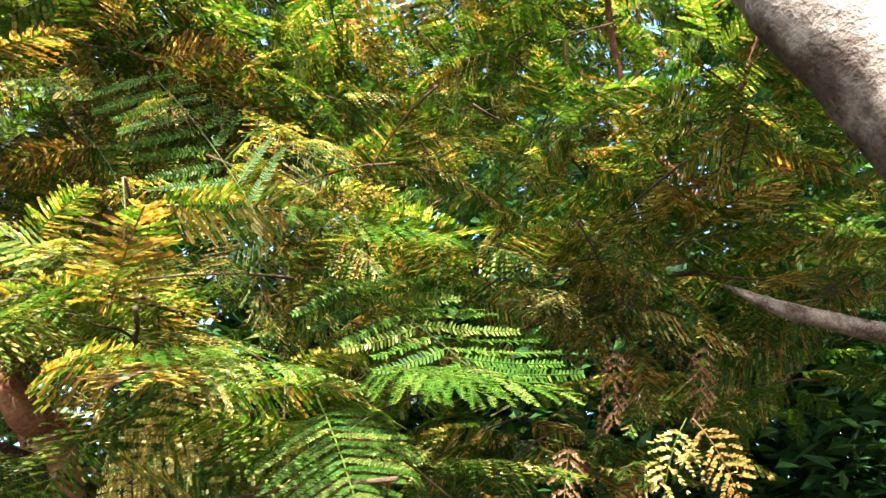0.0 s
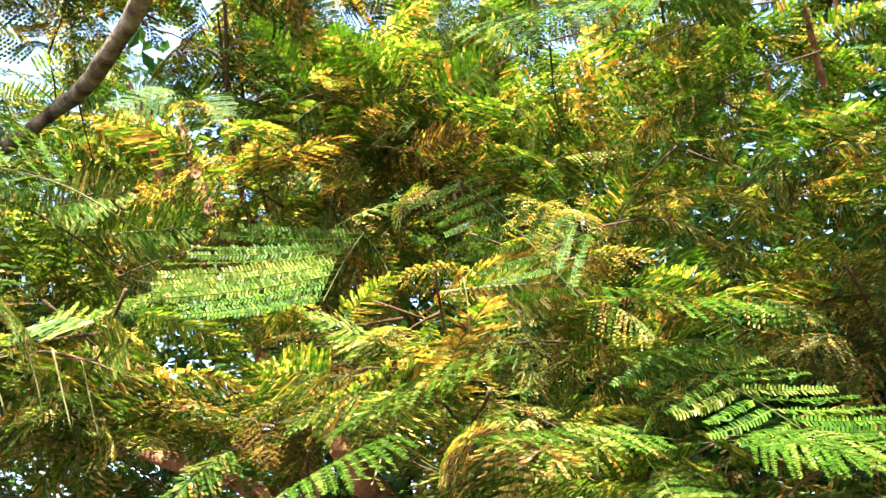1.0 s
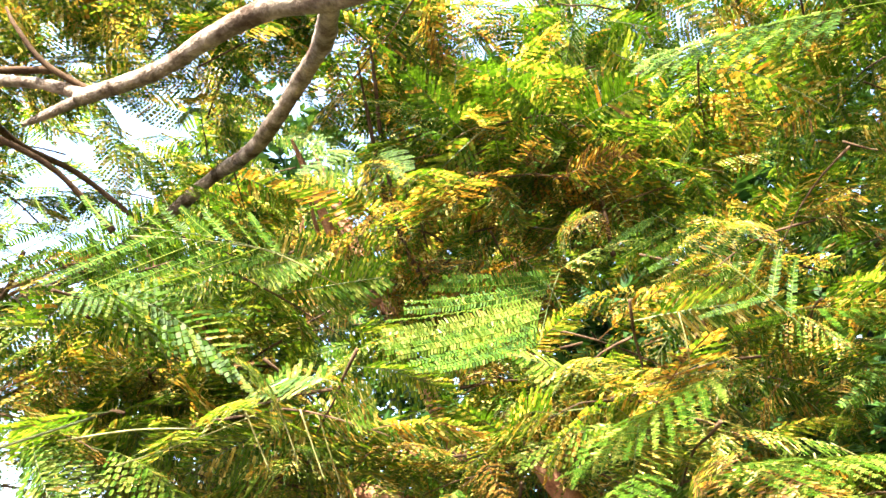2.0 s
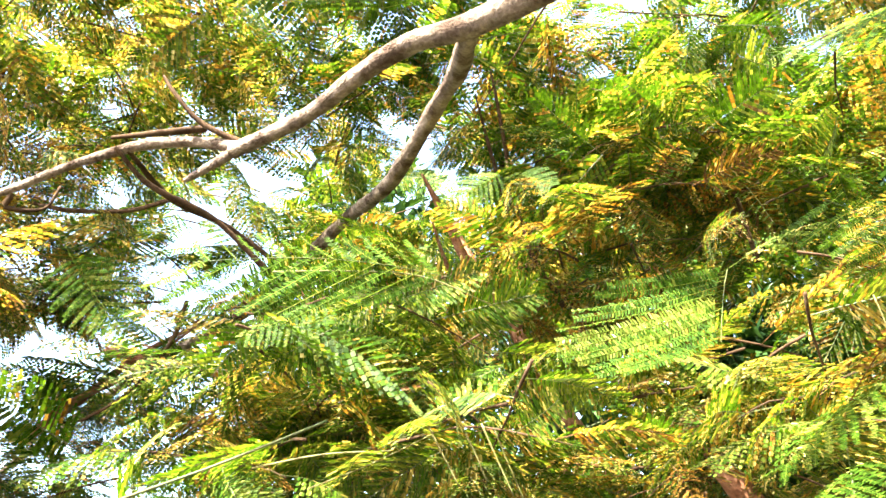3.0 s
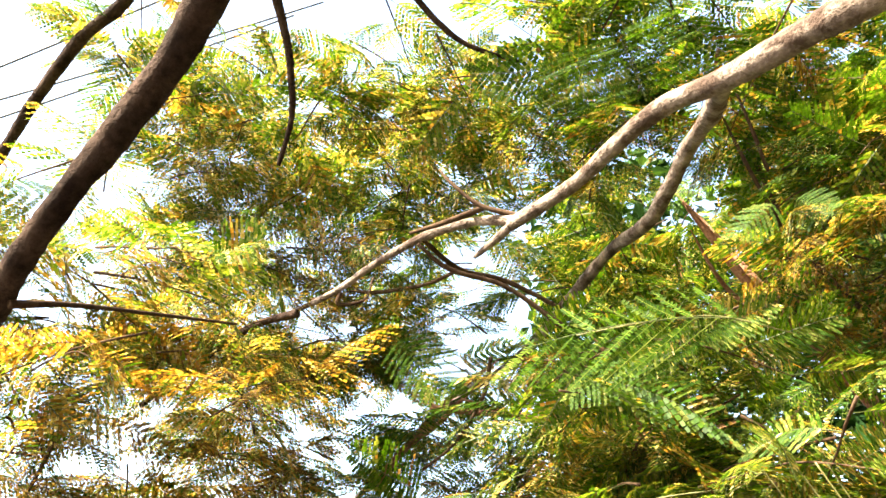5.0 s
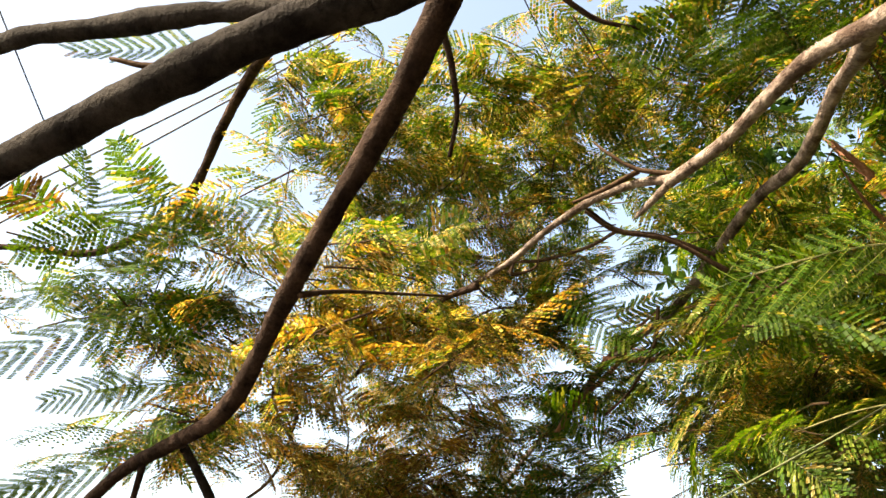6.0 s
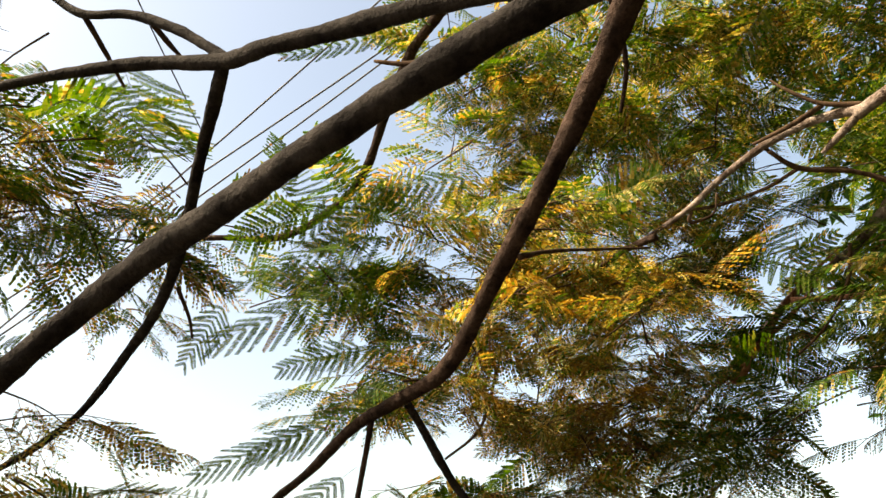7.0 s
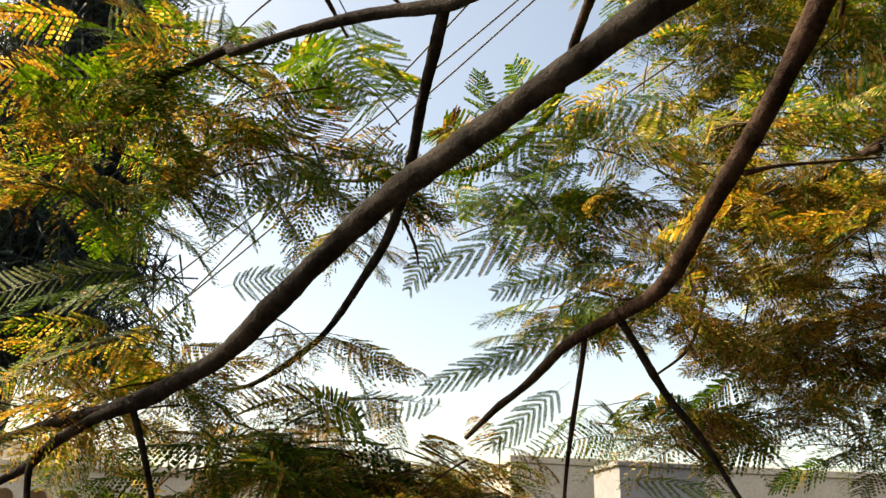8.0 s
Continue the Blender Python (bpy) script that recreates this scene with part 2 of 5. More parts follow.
def tints(shape, kind, rs, base=None):
    """A material for each face: most of a leaf has one tint, some shoots have turned."""
    V, Q, S, G = shape
    single = base is not None
    if not single:
        base = rs.choice(5, p=MIXES[kind])
    own = np.clip(base + rs.choice([-1, -1, 0, 0, 0, 0, 1], G.max() + 2), 0, 4)
    if single:
        own[:] = np.clip(base + rs.choice([0, 0, 0, 1], len(own)), 0, 4) if base < 2 else base
    turned = rs.rand(G.max() + 2) < (0.04 if single else 0.34)
    own[turned] = rs.choice(5, turned.sum(), p=MIXES[kind])
    m = own[G]
    # single leaflets that have turned
    odd = rs.rand(len(m)) < (0.03 if single else 0.30 if kind != "G" else 0.10)
    m[odd] = rs.choice(5, odd.sum(), p=MIXES[kind])
    m[S == 1] = (1 if single else 5) if base < 3 else 4
    return m


def frame_of(d, up, twist=0.0):
    d = np.array(d, float)
    d /= np.linalg.norm(d)
    side = np.cross(up, d)
    side /= np.linalg.norm(side) + 1e-9
    n = np.cross(d, side)
    c, s = math.cos(twist), math.sin(twist)
    side, n = side * c + n * s, n * c - side * s
    return np.array((d, side, n)).T


SHARED = {}


def single_leaf(parent, place, R, size, shapes, k, kind, variant):
    """One leaf as a part of its own; alike leaves share a mesh."""
    key = (shapes is MID, k, kind, variant)
    if key not in SHARED:
        sh = shapes[k]
        me = quads_mesh("leaf", sh[0], sh[1], tints(sh, kind, np.random.RandomState(40 * k + variant)))
        for mt in LEAF_SLOTS:
            me.materials.append(mt)
        SHARED[key] = me
    ob = new("leaf", SHARED[key])
    ob.parent = parent
    ob.matrix_parent_inverse = parent.matrix_basis.inverted()
    R = R * size
    ob.matrix_basis = Matrix(((*R[0], place[0]), (*R[1], place[1]), (*R[2], place[2]), (0, 0, 0, 1)))


class Mass:
    """Gathers many leaves and twigs into one mesh each; those nearest the path stay single."""

    def __init__(self, parent, reach):
        self.v, self.q, self.m, self.n = [], [], [], 0
        self.tv, self.tq, self.tn = [], [], 0
        self.parent, self.reach, self.singles = parent, reach, 0

    def leaf(self, k, shapes, place, R, size, kind, rs):
        if (shapes is MID or shapes is SPARSE) and self.singles < 240 and math.hypot(place[0] + 0.5, place[1] + 0.7) < self.reach:
            self.singles += 1
            single_leaf(self.parent, place, R, size, shapes, k, kind, rs.randint(4))
            return
        shape = shapes[k]
        self.v.append(place + (shape[0] * size) @ R.T)
        self.q.append(shape[1] + self.n)
        self.m.append(tints(shape, kind, rs))
        self.n += len(shape[0])

    def twig(self, pts, sides=5, step=0.08):
        v, q = tube(pts, sides + sides % 2, step)
        self.tv.append(v)
        self.tq.append(q + self.tn)
        self.tn += len(v)

    def done(self):
        parent = self.parent
        if self.v:
            me = quads_mesh("foliage", np.concatenate(self.v), np.concatenate(self.q), np.concatenate(self.m))
            tagged(part_mesh("foliage", me, LEAF_SLOTS, parent), "mass of small feathery green and yellowing leaves", kind="stuff")
        if self.tv:
            me = quads_mesh("twig_mass", np.concatenate(self.tv), np.concatenate(self.tq), None, True)
            tagged(part_mesh("twig_mass", me, [TWIG], parent), "thin brown leafy twigs", kind="stuff")


def spray(mass, rs, start, d, length, leaves, kind, shapes, size, r=0.0045, flat=0.55, droop=0.25):
    """A twig with leaves set alternately along it."""
    d = np.array(d, float)
    d /= np.linalg.norm(d)
    pts = []
    for t in np.linspace(0, 1, 5):
        p = start + d * length * t + np.array((0, 0, -droop * length * t * t)) + rs.normal(0, 0.012, 3) * t
        pts.append((*p, r * (1 - 0.75 * t)))
    mass.twig(pts)
    for i in range(leaves):
        t = 0.12 + 0.88 * (i + rs.rand() * 0.6) / leaves
        p = start + d * length * t + np.array((0, 0, -droop * length * t * t))
        side = 1 if i % 2 else -1
        an = radians(rs.uniform(25, 85)) * side * (1.0 if i < leaves - 1 else 0.1)
        c, s = math.cos(an), math.sin(an)
        q = np.array((d[0] * c - d[1] * s, d[0] * s + d[1] * c, rs.normal(-0.05, 0.26)))
        up = np.array((rs.normal(0, flat), rs.normal(0, flat), 1.0))
        use = shapes
        if kind in "RAY" and len(shapes) > 4 and rs.rand() < 0.5:
            use = SPECK if shapes is SPARSE else SPECK_NEAR
        if kind in "AD" and rs.rand() < 0.14:
            use, q = CRISP, q + np.array((0, 0, -0.9))
        mass.leaf(rs.randint(len(use)), use, p, frame_of(q, up, rs.normal(0, 0.25)), size * rs.uniform(0.75, 1.2), kind, rs)


CLUMPS = [0]


def clump(mass, x, y, z, rx, ry, rz, n, kind, shapes, size=0.30):
    """Leafy sprays in an egg-shaped part of the crown."""
    CLUMPS[0] += 1
    rs = np.random.RandomState(500 + CLUMPS[0])
    while n > 0:
        k = min(n, rs.randint(5, 9))
        n -= k
        u = rs.normal(0, 1, 3)
        u *= rs.rand() ** 0.4 / np.linalg.norm(u)
        c = np.array((x, y, z)) + u * np.array((rx, ry, rz))
        an = rs.rand() * 2 * math.pi
        d = np.array((math.cos(an), math.sin(an), rs.uniform(-0.35, 0.35)))
        ln = size * rs.uniform(1.0, 1.8)
        spray(mass, rs, c - d * ln * 0.5, d, ln, k, kind, shapes, size)


HERO_TINT = {"G": 0, "B": 0, "M": 0, "Y": 2, "A": 3, "D": 4, "O": 1, "L": 1, "R": 3}


def hero(parent, base, tip, side, kind, seed, shape=0):
    """A single leaf that shows well: from base to tip, one edge towards the point side."""
    rs = np.random.RandomState(seed)
    base, tip, side = map(np.array, (base, tip, side))
    d = tip - base
    ln = np.linalg.norm(d)
    mid = base + d * 0.45
    w = side - mid
    w = w - d * np.dot(w, d) / ln ** 2
    wid = np.linalg.norm(w)
    X, Y = d / ln, w / wid
    Z = np.cross(X, Y)
    if Z[2] < 0:
        Y, Z = -Y, -Z
    sh = (NEAR + CRISP)[shape]
    me = quads_mesh("leaf", sh[0] * np.array((ln, wid / 0.30, (ln + wid) / 1.9)), sh[1], tints(sh, kind, rs, HERO_TINT[kind]))
    ob = part_mesh("leaf", me, LEAF_SLOTS, parent)
    ob.matrix_basis = Matrix(((X[0], Y[0], Z[0], base[0]), (X[1], Y[1], Z[1], base[1]), (X[2], Y[2], Z[2], base[2]), (0, 0, 0, 1)))
    return ob


def frond(parent, base, tip, low0, low1, high0, high1, pinnae, half, kind, seed, bulge=0.2):
    """A large leaf: side shoots run from its stalk to tips that lie between low0 and low1 on one side, high0 and high1 on the other."""
    rs = np.random.RandomState(seed)
    base, tip = np.array(base), np.array(tip)
    V, Q, M = [], [], []

    def rod(pts, r, m):
        v, q = tube([(*p, r) for p in pts], 4, 0.5)
        Q.extend(q + len(V))
        V.extend(v)
        M.extend([m] * len(q))
    along = tip - base
    sag = np.array((0, 0, -0.05)) * np.linalg.norm(along)
    rod([base + along * t + sag * 4 * t * (1 - t) * -1 for t in (0, 0.25, 0.5, 0.75, 1)], 0.0011, 5)
    axis = along / np.linalg.norm(along)
    for first, last in ((low0, low1), (high0, high1)):
        if first is None:
            continue
        first, last = np.array(first), np.array(last)
        for i in range(pinnae):
            f = (i + 0.3 + 0.3 * rs.rand()) / pinnae
            o = base + along * f - sag * 4 * f * (1 - f)
            e = first + (last - first) * f
            e = o + (e - o) * (1 + bulge * math.sin(math.pi * f)) * rs.uniform(0.92, 1.05) + rs.normal(0, 0.006, 3)
            d = e - o
            ln = np.linalg.norm(d)
            bend = axis * ln * 0.10 + np.array((0, 0, -0.06 * ln))

            def shoot(t):
                return o + d * t + bend * (t * t - t) * rs_bend
            rs_bend = rs.uniform(-1.2, -0.4)
            rod([shoot(t) for t in (0, 0.35, 0.7, 1)], 0.0011, 1)
            u = d / ln
            across = axis - u * np.dot(axis, u)
            across /= np.linalg.norm(across)
            nrm = np.cross(u, across)
            tilt = rs.normal(0, 0.42)
            across = across * math.cos(tilt) + nrm * math.sin(tilt)
            count = max(8, int(ln / (half * 0.55)))
            tone = int(rs.rand() < 0.1) if HERO_TINT[kind] == 0 else HERO_TINT[kind]
            for k in range(count):
                t = 0.05 + 0.95 * (k + 0.5) / count
                c = shoot(t)
                w = 0.5 * ln / count * 0.74
                h = half * (0.7 + 0.4 * math.sin(math.pi * min(1, 0.2 + t * 0.85)))
                for sd in (1, -1):
                    if rs.rand() < 0.03:
                        continue
                    blade = across * sd * h + u * h * 0.38 + nrm * rs.uniform(-0.35, 0.35) * h
                    b = len(V)
                    V.extend([c - u * w, c + blade * 0.85 - u * w * 0.9, c + blade + u * w * 0.5, c + blade * 0.1 + u * w])
                    Q.append((b, b + 1, b + 2, b + 3))
                    M.append(tone if rs.rand() < 0.94 else min(4, tone + 1))
    me = quads_mesh("leaf", V, Q, M)
    ob = part_mesh("leaf", me, LEAF_SLOTS, parent)
    return ob


# ---- the shade tree ----
tree = tagged(new("shade_tree"), "feathery-leaved tree with yellowing crown and bare brown limbs", "tree")
tree.location = (2.35, 1.35, 0)
limb("trunk", tree, [(2.350, 1.350, -0.050, 0.1500), (1.950, 1.050, 0.900, 0.1300), (0.840, 0.785, 1.928, 0.0970), (0.792, 0.796, 2.070, 0.0940), (0.720, 0.802, 2.244, 0.0930), (0.642, 0.813, 2.438, 0.0980), (0.596, 0.824, 2.576, 0.0970), (0.270, 0.780, 2.880, 0.0700), (-0.350, 0.690, 2.990, 0.0484), (-0.728, 0.607, 2.929, 0.0370), (-0.887, 0.649, 2.979, 0.0326), (-1.091, 0.705, 3.040, 0.0326), (-1.281, 0.724, 3.091, 0.0282), (-1.465, 0.750, 3.087, 0.0255), (-1.695, 0.810, 3.090, 0.0238), (-1.991, 0.838, 3.107, 0.0238)], BARK, "grey-brown trunk with rough sunlit bark", 24, 0.10)
limb("limb", tree, [(-1.954, 0.839, 3.106, 0.0211), (-2.119, 0.791, 3.164, 0.0176), (-2.290, 0.712, 3.158, 0.0167), (-2.502, 0.639, 3.108, 0.0150), (-2.670, 0.579, 3.039, 0.0132), (-2.905, 0.526, 3.017, 0.0106), (-3.229, 0.476, 3.028, 0.0079), (-3.629, 0.441, 2.945, 0.0053)], BARK)
limb("stub", tree, [(-1.968, 0.840, 3.109, 0.0185), (-2.071, 0.828, 3.070, 0.0141), (-2.158, 0.817, 3.041, 0.0070)], BARK)
limb("limb", tree, [(-1.104, 0.719, 3.051, 0.0282), (-1.249, 0.930, 3.164, 0.0273), (-1.434, 1.125, 3.253, 0.0273), (-1.601, 1.256, 3.251, 0.0264), (-1.806, 1.409, 3.266, 0.0264), (-2.157, 1.650, 3.398, 0.0264), (-2.533, 1.819, 3.379, 0.0264), (-2.933, 1.838, 3.185, 0.0255), (-3.460, 1.943, 3.173, 0.0229), (-3.925, 1.979, 3.038, 0.0202), (-4.402, 1.976, 2.845, 0.0176), (-4.779, 1.896, 2.607, 0.0123)], BARK)
limb("limb", tree, [(-0.250, 0.700, 2.980, 0.0440), (-0.550, 0.250, 3.200, 0.0405), (-0.750, -0.150, 3.200, 0.0405), (-0.950, -0.440, 3.080, 0.0387), (-1.323, -0.464, 2.880, 0.0370), (-1.461, -0.464, 2.826, 0.0352), (-1.629, -0.465, 2.743, 0.0317), (-1.754, -0.501, 2.604, 0.0290), (-1.844, -0.531, 2.510, 0.0282), (-1.991, -0.553, 2.420, 0.0273), (-2.226, -0.546, 2.359, 0.0273), (-2.485, -0.536, 2.282, 0.0273), (-2.682, -0.560, 2.213, 0.0264), (-2.928, -0.640, 2.183, 0.0255), (-3.169, -0.738, 2.143, 0.0220), (-3.397, -0.854, 2.020, 0.0185), (-3.597, -0.942, 1.951, 0.0158), (-3.833, -1.045, 1.845, 0.0114)], BARK_BROWN_SHADED, "brown limb with patchy, shade-darkened bark")
limb("limb", tree, [(-3.065, -0.690, 2.177, 0.0132), (-3.117, -0.695, 2.066, 0.0106), (-3.187, -0.707, 1.902, 0.0097), (-3.221, -0.732, 1.713, 0.0088), (-3.240, -0.749, 1.528, 0.0079)], BARK_BROWN_SHADED)
limb("limb", tree, [(-2.924, -0.597, 2.178, 0.0158), (-2.974, -0.529, 2.109, 0.0150), (-3.066, -0.384, 1.943, 0.0141), (-3.134, -0.233, 1.802, 0.0132), (-3.190, -0.072, 1.585, 0.0106)], BARK_SHADED)
limb("limb", tree, [(-3.115, -0.159, 2.406, 0.0070), (-3.178, -0.182, 2.253, 0.0062), (-3.226, -0.225, 2.155, 0.0062), (-3.293, -0.331, 2.068, 0.0053)], TWIG)
limb("limb", tree, [(-2.069, -0.536, 2.362, 0.0106), (-2.096, -0.420, 2.410, 0.0062), (-2.157, -0.224, 2.475, 0.0044), (-2.197, -0.009, 2.532, 0.0035)], TWIG)
limb("limb", tree, [(0.270, 0.780, 2.880, 0.0528), (-0.100, 0.450, 3.000, 0.0440), (-0.500, 0.030, 2.880, 0.0405), (-0.900, -0.380, 2.630, 0.0378), (-1.194, -0.683, 2.508, 0.0352), (-1.249, -0.735, 2.493, 0.0343), (-1.330, -0.851, 2.447, 0.0334), (-1.442, -0.949, 2.415, 0.0334), (-1.570, -1.050, 2.385, 0.0326), (-1.738, -1.185, 2.339, 0.0326), (-1.915, -1.284, 2.331, 0.0326), (-2.184, -1.441, 2.315, 0.0334), (-2.406, -1.597, 2.250, 0.0334), (-2.478, -1.783, 2.050, 0.0326), (-2.642, -1.924, 1.942, 0.0317), (-2.739, -2.019, 1.891, 0.0299), (-2.902, -2.270, 1.785, 0.0273), (-3.036, -2.522, 1.736, 0.0194), (-3.109, -2.756, 1.665, 0.0158), (-3.194, -3.048, 1.562, 0.0106)], BARK_SHADED, "thick limb with shade in its dark bark, lit along its upper edge")
limb("limb", tree, [(-2.908, -2.288, 1.778, 0.0246), (-2.967, -2.422, 1.726, 0.0211), (-3.034, -2.549, 1.654, 0.0185), (-3.077, -2.646, 1.571, 0.0158), (-3.095, -2.810, 1.475, 0.0123)], BARK_SHADED)
limb("limb", tree, [(-2.909, -2.285, 1.780, 0.0132), (-2.929, -2.253, 1.702, 0.0114), (-2.950, -2.216, 1.598, 0.0106), (-2.968, -2.171, 1.461, 0.0088)], BARK_SHADED)
limb("limb", tree, [(-3.041, -2.591, 1.629, 0.0123), (-3.038, -2.609, 1.569, 0.0114), (-3.049, -2.594, 1.447, 0.0106)], BARK_SHADED)
limb("stub", tree, [(-1.464, -0.985, 2.416, 0.0088), (-1.501, -1.027, 2.430, 0.0062), (-1.532, -1.078, 2.450, 0.0035)], TWIG)
limb("limb", tree, [(-1.217, -0.687, 2.518, 0.0264), (-1.392, -0.729, 2.639, 0.0264), (-1.572, -0.815, 2.753, 0.0264), (-1.739, -0.978, 2.801, 0.0264), (-1.897, -1.112, 2.848, 0.0255), (-2.037, -1.257, 2.881, 0.0255), (-2.191, -1.369, 2.929, 0.0246), (-2.378, -1.613, 3.011, 0.0194), (-2.582, -1.898, 3.054, 0.0176), (-2.726, -2.103, 3.064, 0.0167), (-2.778, -2.149, 3.108, 0.0167), (-2.894, -2.377, 3.056, 0.0150), (-2.995, -2.630, 3.097, 0.0123), (-3.068, -2.952, 3.140, 0.0088), (-3.126, -3.274, 3.167, 0.0053)], BARK_SHADED, "forked limb with shade-darkened bark against the sky")
limb("limb", tree, [(-2.187, -1.356, 2.933, 0.0194), (-2.219, -1.408, 2.990, 0.0176), (-2.285, -1.516, 3.095, 0.0167), (-2.374, -1.668, 3.193, 0.0158), (-2.484, -1.826, 3.255, 0.0141), (-2.529, -1.956, 3.355, 0.0114), (-2.551, -2.125, 3.459, 0.0079)], BARK_SHADED)
limb("limb", tree, [(-2.191, -1.366, 2.929, 0.0220), (-2.373, -1.384, 2.862, 0.0202), (-2.540, -1.403, 2.796, 0.0194), (-2.799, -1.425, 2.650, 0.0194), (-3.032, -1.477, 2.502, 0.0185), (-3.237, -1.573, 2.375, 0.0167), (-3.434, -1.706, 2.208, 0.0150), (-3.597, -1.860, 2.102, 0.0132), (-3.740, -2.039, 2.016, 0.0097), (-3.819, -2.181, 1.996, 0.0062)], BARK_SHADED)
limb("limb", tree, [(-2.895, -2.373, 3.057, 0.0132), (-3.038, -2.513, 3.004, 0.0114), (-3.186, -2.671, 2.958, 0.0088), (-3.276, -2.796, 2.916, 0.0053)], TWIG)
limb("limb", tree, [(-2.489, -1.817, 3.251, 0.0106), (-2.584, -1.760, 3.213, 0.0088), (-2.700, -1.690, 3.159, 0.0062)], TWIG)
limb("limb", tree, [(-2.353, -1.601, 3.164, 0.0097), (-2.412, -1.534, 3.132, 0.0079), (-2.427, -1.504, 3.115, 0.0044)], TWIG)
limb("limb", tree, [(-2.987, -1.426, 2.556, 0.0079), (-3.044, -1.374, 2.470, 0.0062), (-3.070, -1.353, 2.401, 0.0044)], TWIG)
limb("limb", tree, [(-2.454, -0.391, 4.415, 0.0299), (-2.980, -0.385, 4.259, 0.0282), (-3.250, -0.469, 4.162, 0.0273), (-3.545, -0.524, 3.997, 0.0264), (-3.863, -0.577, 3.748, 0.0255), (-4.126, -0.696, 3.643, 0.0238), (-4.380, -0.953, 3.544, 0.0211), (-4.590, -1.335, 3.587, 0.0176), (-4.784, -1.660, 3.604, 0.0141), (-4.942, -1.941, 3.663, 0.0088)], BARK_BROWN_SHADED)
limb("limb", tree, [(-2.089, -0.123, 3.693, 0.0158), (-2.177, -0.008, 3.593, 0.0150), (-2.239, 0.057, 3.518, 0.0132), (-2.340, 0.131, 3.421, 0.0114), (-2.469, 0.168, 3.311, 0.0079)], BARK_BROWN_SHADED)
limb("limb", tree, [(-1.997, 0.375, 3.958, 0.0141), (-1.996, 0.516, 3.891, 0.0132), (-1.970, 0.637, 3.840, 0.0114), (-1.897, 0.837, 3.825, 0.0079)], BARK_BROWN_SHADED)
limb("limb", tree, [(-2.311, 0.701, 3.144, 0.0088), (-2.421, 0.985, 3.172, 0.0106), (-2.403, 1.232, 3.199, 0.0106), (-2.309, 1.455, 3.112, 0.0106)], TWIG)
limb("limb", tree, [(-2.421, 0.985, 3.172, 0.0088), (-2.600, 0.956, 3.169, 0.0088), (-2.803, 0.863, 3.182, 0.0088), (-2.950, 0.797, 3.229, 0.0070)], TWIG)
limb("limb", tree, [(-2.667, 0.591, 3.032, 0.0088), (-2.690, 0.598, 2.990, 0.0088), (-2.643, 0.685, 3.021, 0.0053), (-2.614, 0.700, 3.111, 0.0044)], TWIG)
limb("limb", tree, [(-1.959, 0.844, 3.130, 0.0106), (-2.053, 0.751, 3.183, 0.0088), (-2.113, 0.671, 3.276, 0.0062), (-2.148, 0.647, 3.342, 0.0044)], TWIG)
limb("limb", tree, [(-2.080, 0.791, 3.202, 0.0114), (-2.151, 0.691, 3.139, 0.0097), (-2.290, 0.626, 3.129, 0.0070)], TWIG)
limb("limb", tree, [(-2.776, 1.130, 2.726, 0.0141), (-2.605, 1.236, 2.682, 0.0141), (-2.429, 1.331, 2.637, 0.0150), (-2.132, 1.461, 2.503, 0.0167), (-1.752, 1.497, 2.293, 0.0194)], STEM_RED)
limb("limb", tree, [(-2.402, 1.123, 2.824, 0.0079), (-2.502, 1.172, 2.705, 0.0079), (-2.701, 1.200, 2.575, 0.0062), (-2.856, 1.159, 2.490, 0.0044)], TWIG)
limb("limb", tree, [(-2.020, 1.101, 2.809, 0.0114), (-2.089, 0.901, 2.922, 0.0097), (-2.174, 0.715, 2.961, 0.0088), (-2.182, 0.579, 3.011, 0.0062)], TWIG)
limb("limb", tree, [(-2.784, 0.480, 2.949, 0.0158), (-2.981, 0.398, 2.941, 0.0150), (-3.229, 0.292, 2.831, 0.0132), (-3.457, 0.192, 2.702, 0.0106)], BARK_BROWN_SHADED)
# unseen limbs added to carry the light-blocking crown behind the eye
limb("limb", tree, [(2.150, 1.200, 0.600, 0.09), (2.450, 0.300, 2.200, 0.07), (2.600, -0.900, 3.900, 0.045), (2.400, -1.900, 4.400, 0.02)], BARK, step=0.06)
limb("limb", tree, [(2.500, 0.100, 2.500, 0.055), (3.000, -1.000, 3.100, 0.04), (3.300, -2.200, 3.500, 0.025), (2.300, -3.700, 3.700, 0.012)], BARK, step=0.06)
limb("limb", tree, [(2.600, -0.900, 3.900, 0.04), (1.900, -2.300, 4.500, 0.03), (1.000, -3.300, 4.800, 0.02), (-0.200, -3.900, 5.050, 0.01)], BARK, step=0.06)
limb("limb", tree, [(2.450, 0.300, 2.200, 0.05), (2.900, 0.400, 3.300, 0.035), (3.050, 0.500, 4.250, 0.015)], BARK, step=0.06)

# ---- the thicket behind it ----
thicket = tagged(new("thicket_tree"), "dense feathery tree with pale red stems and browning leaves", "tree")
thicket.location = (0.1, 2.4, 0)
limb("stem", thicket, [(-0.645, 2.055, 1.240, 0.04), (-0.758, 1.740, 1.922, 0.034), (-0.785, 1.557, 2.012, 0.032), (-0.840, 1.470, 2.112, 0.024), (-0.889, 1.47, 2.207, 0.012)], STEM_RED, "pale red-brown stem")
limb("stem", thicket, [(-1.289, 2.596, 2.129, 0.04), (-1.561, 2.547, 2.693, 0.036), (-1.774, 2.451, 3.168, 0.034), (-1.865, 2.414, 3.352, 0.032), (-1.946, 2.356, 3.556, 0.028), (-2.125, 2.293, 4.006, 0.02)], STEM_RED)
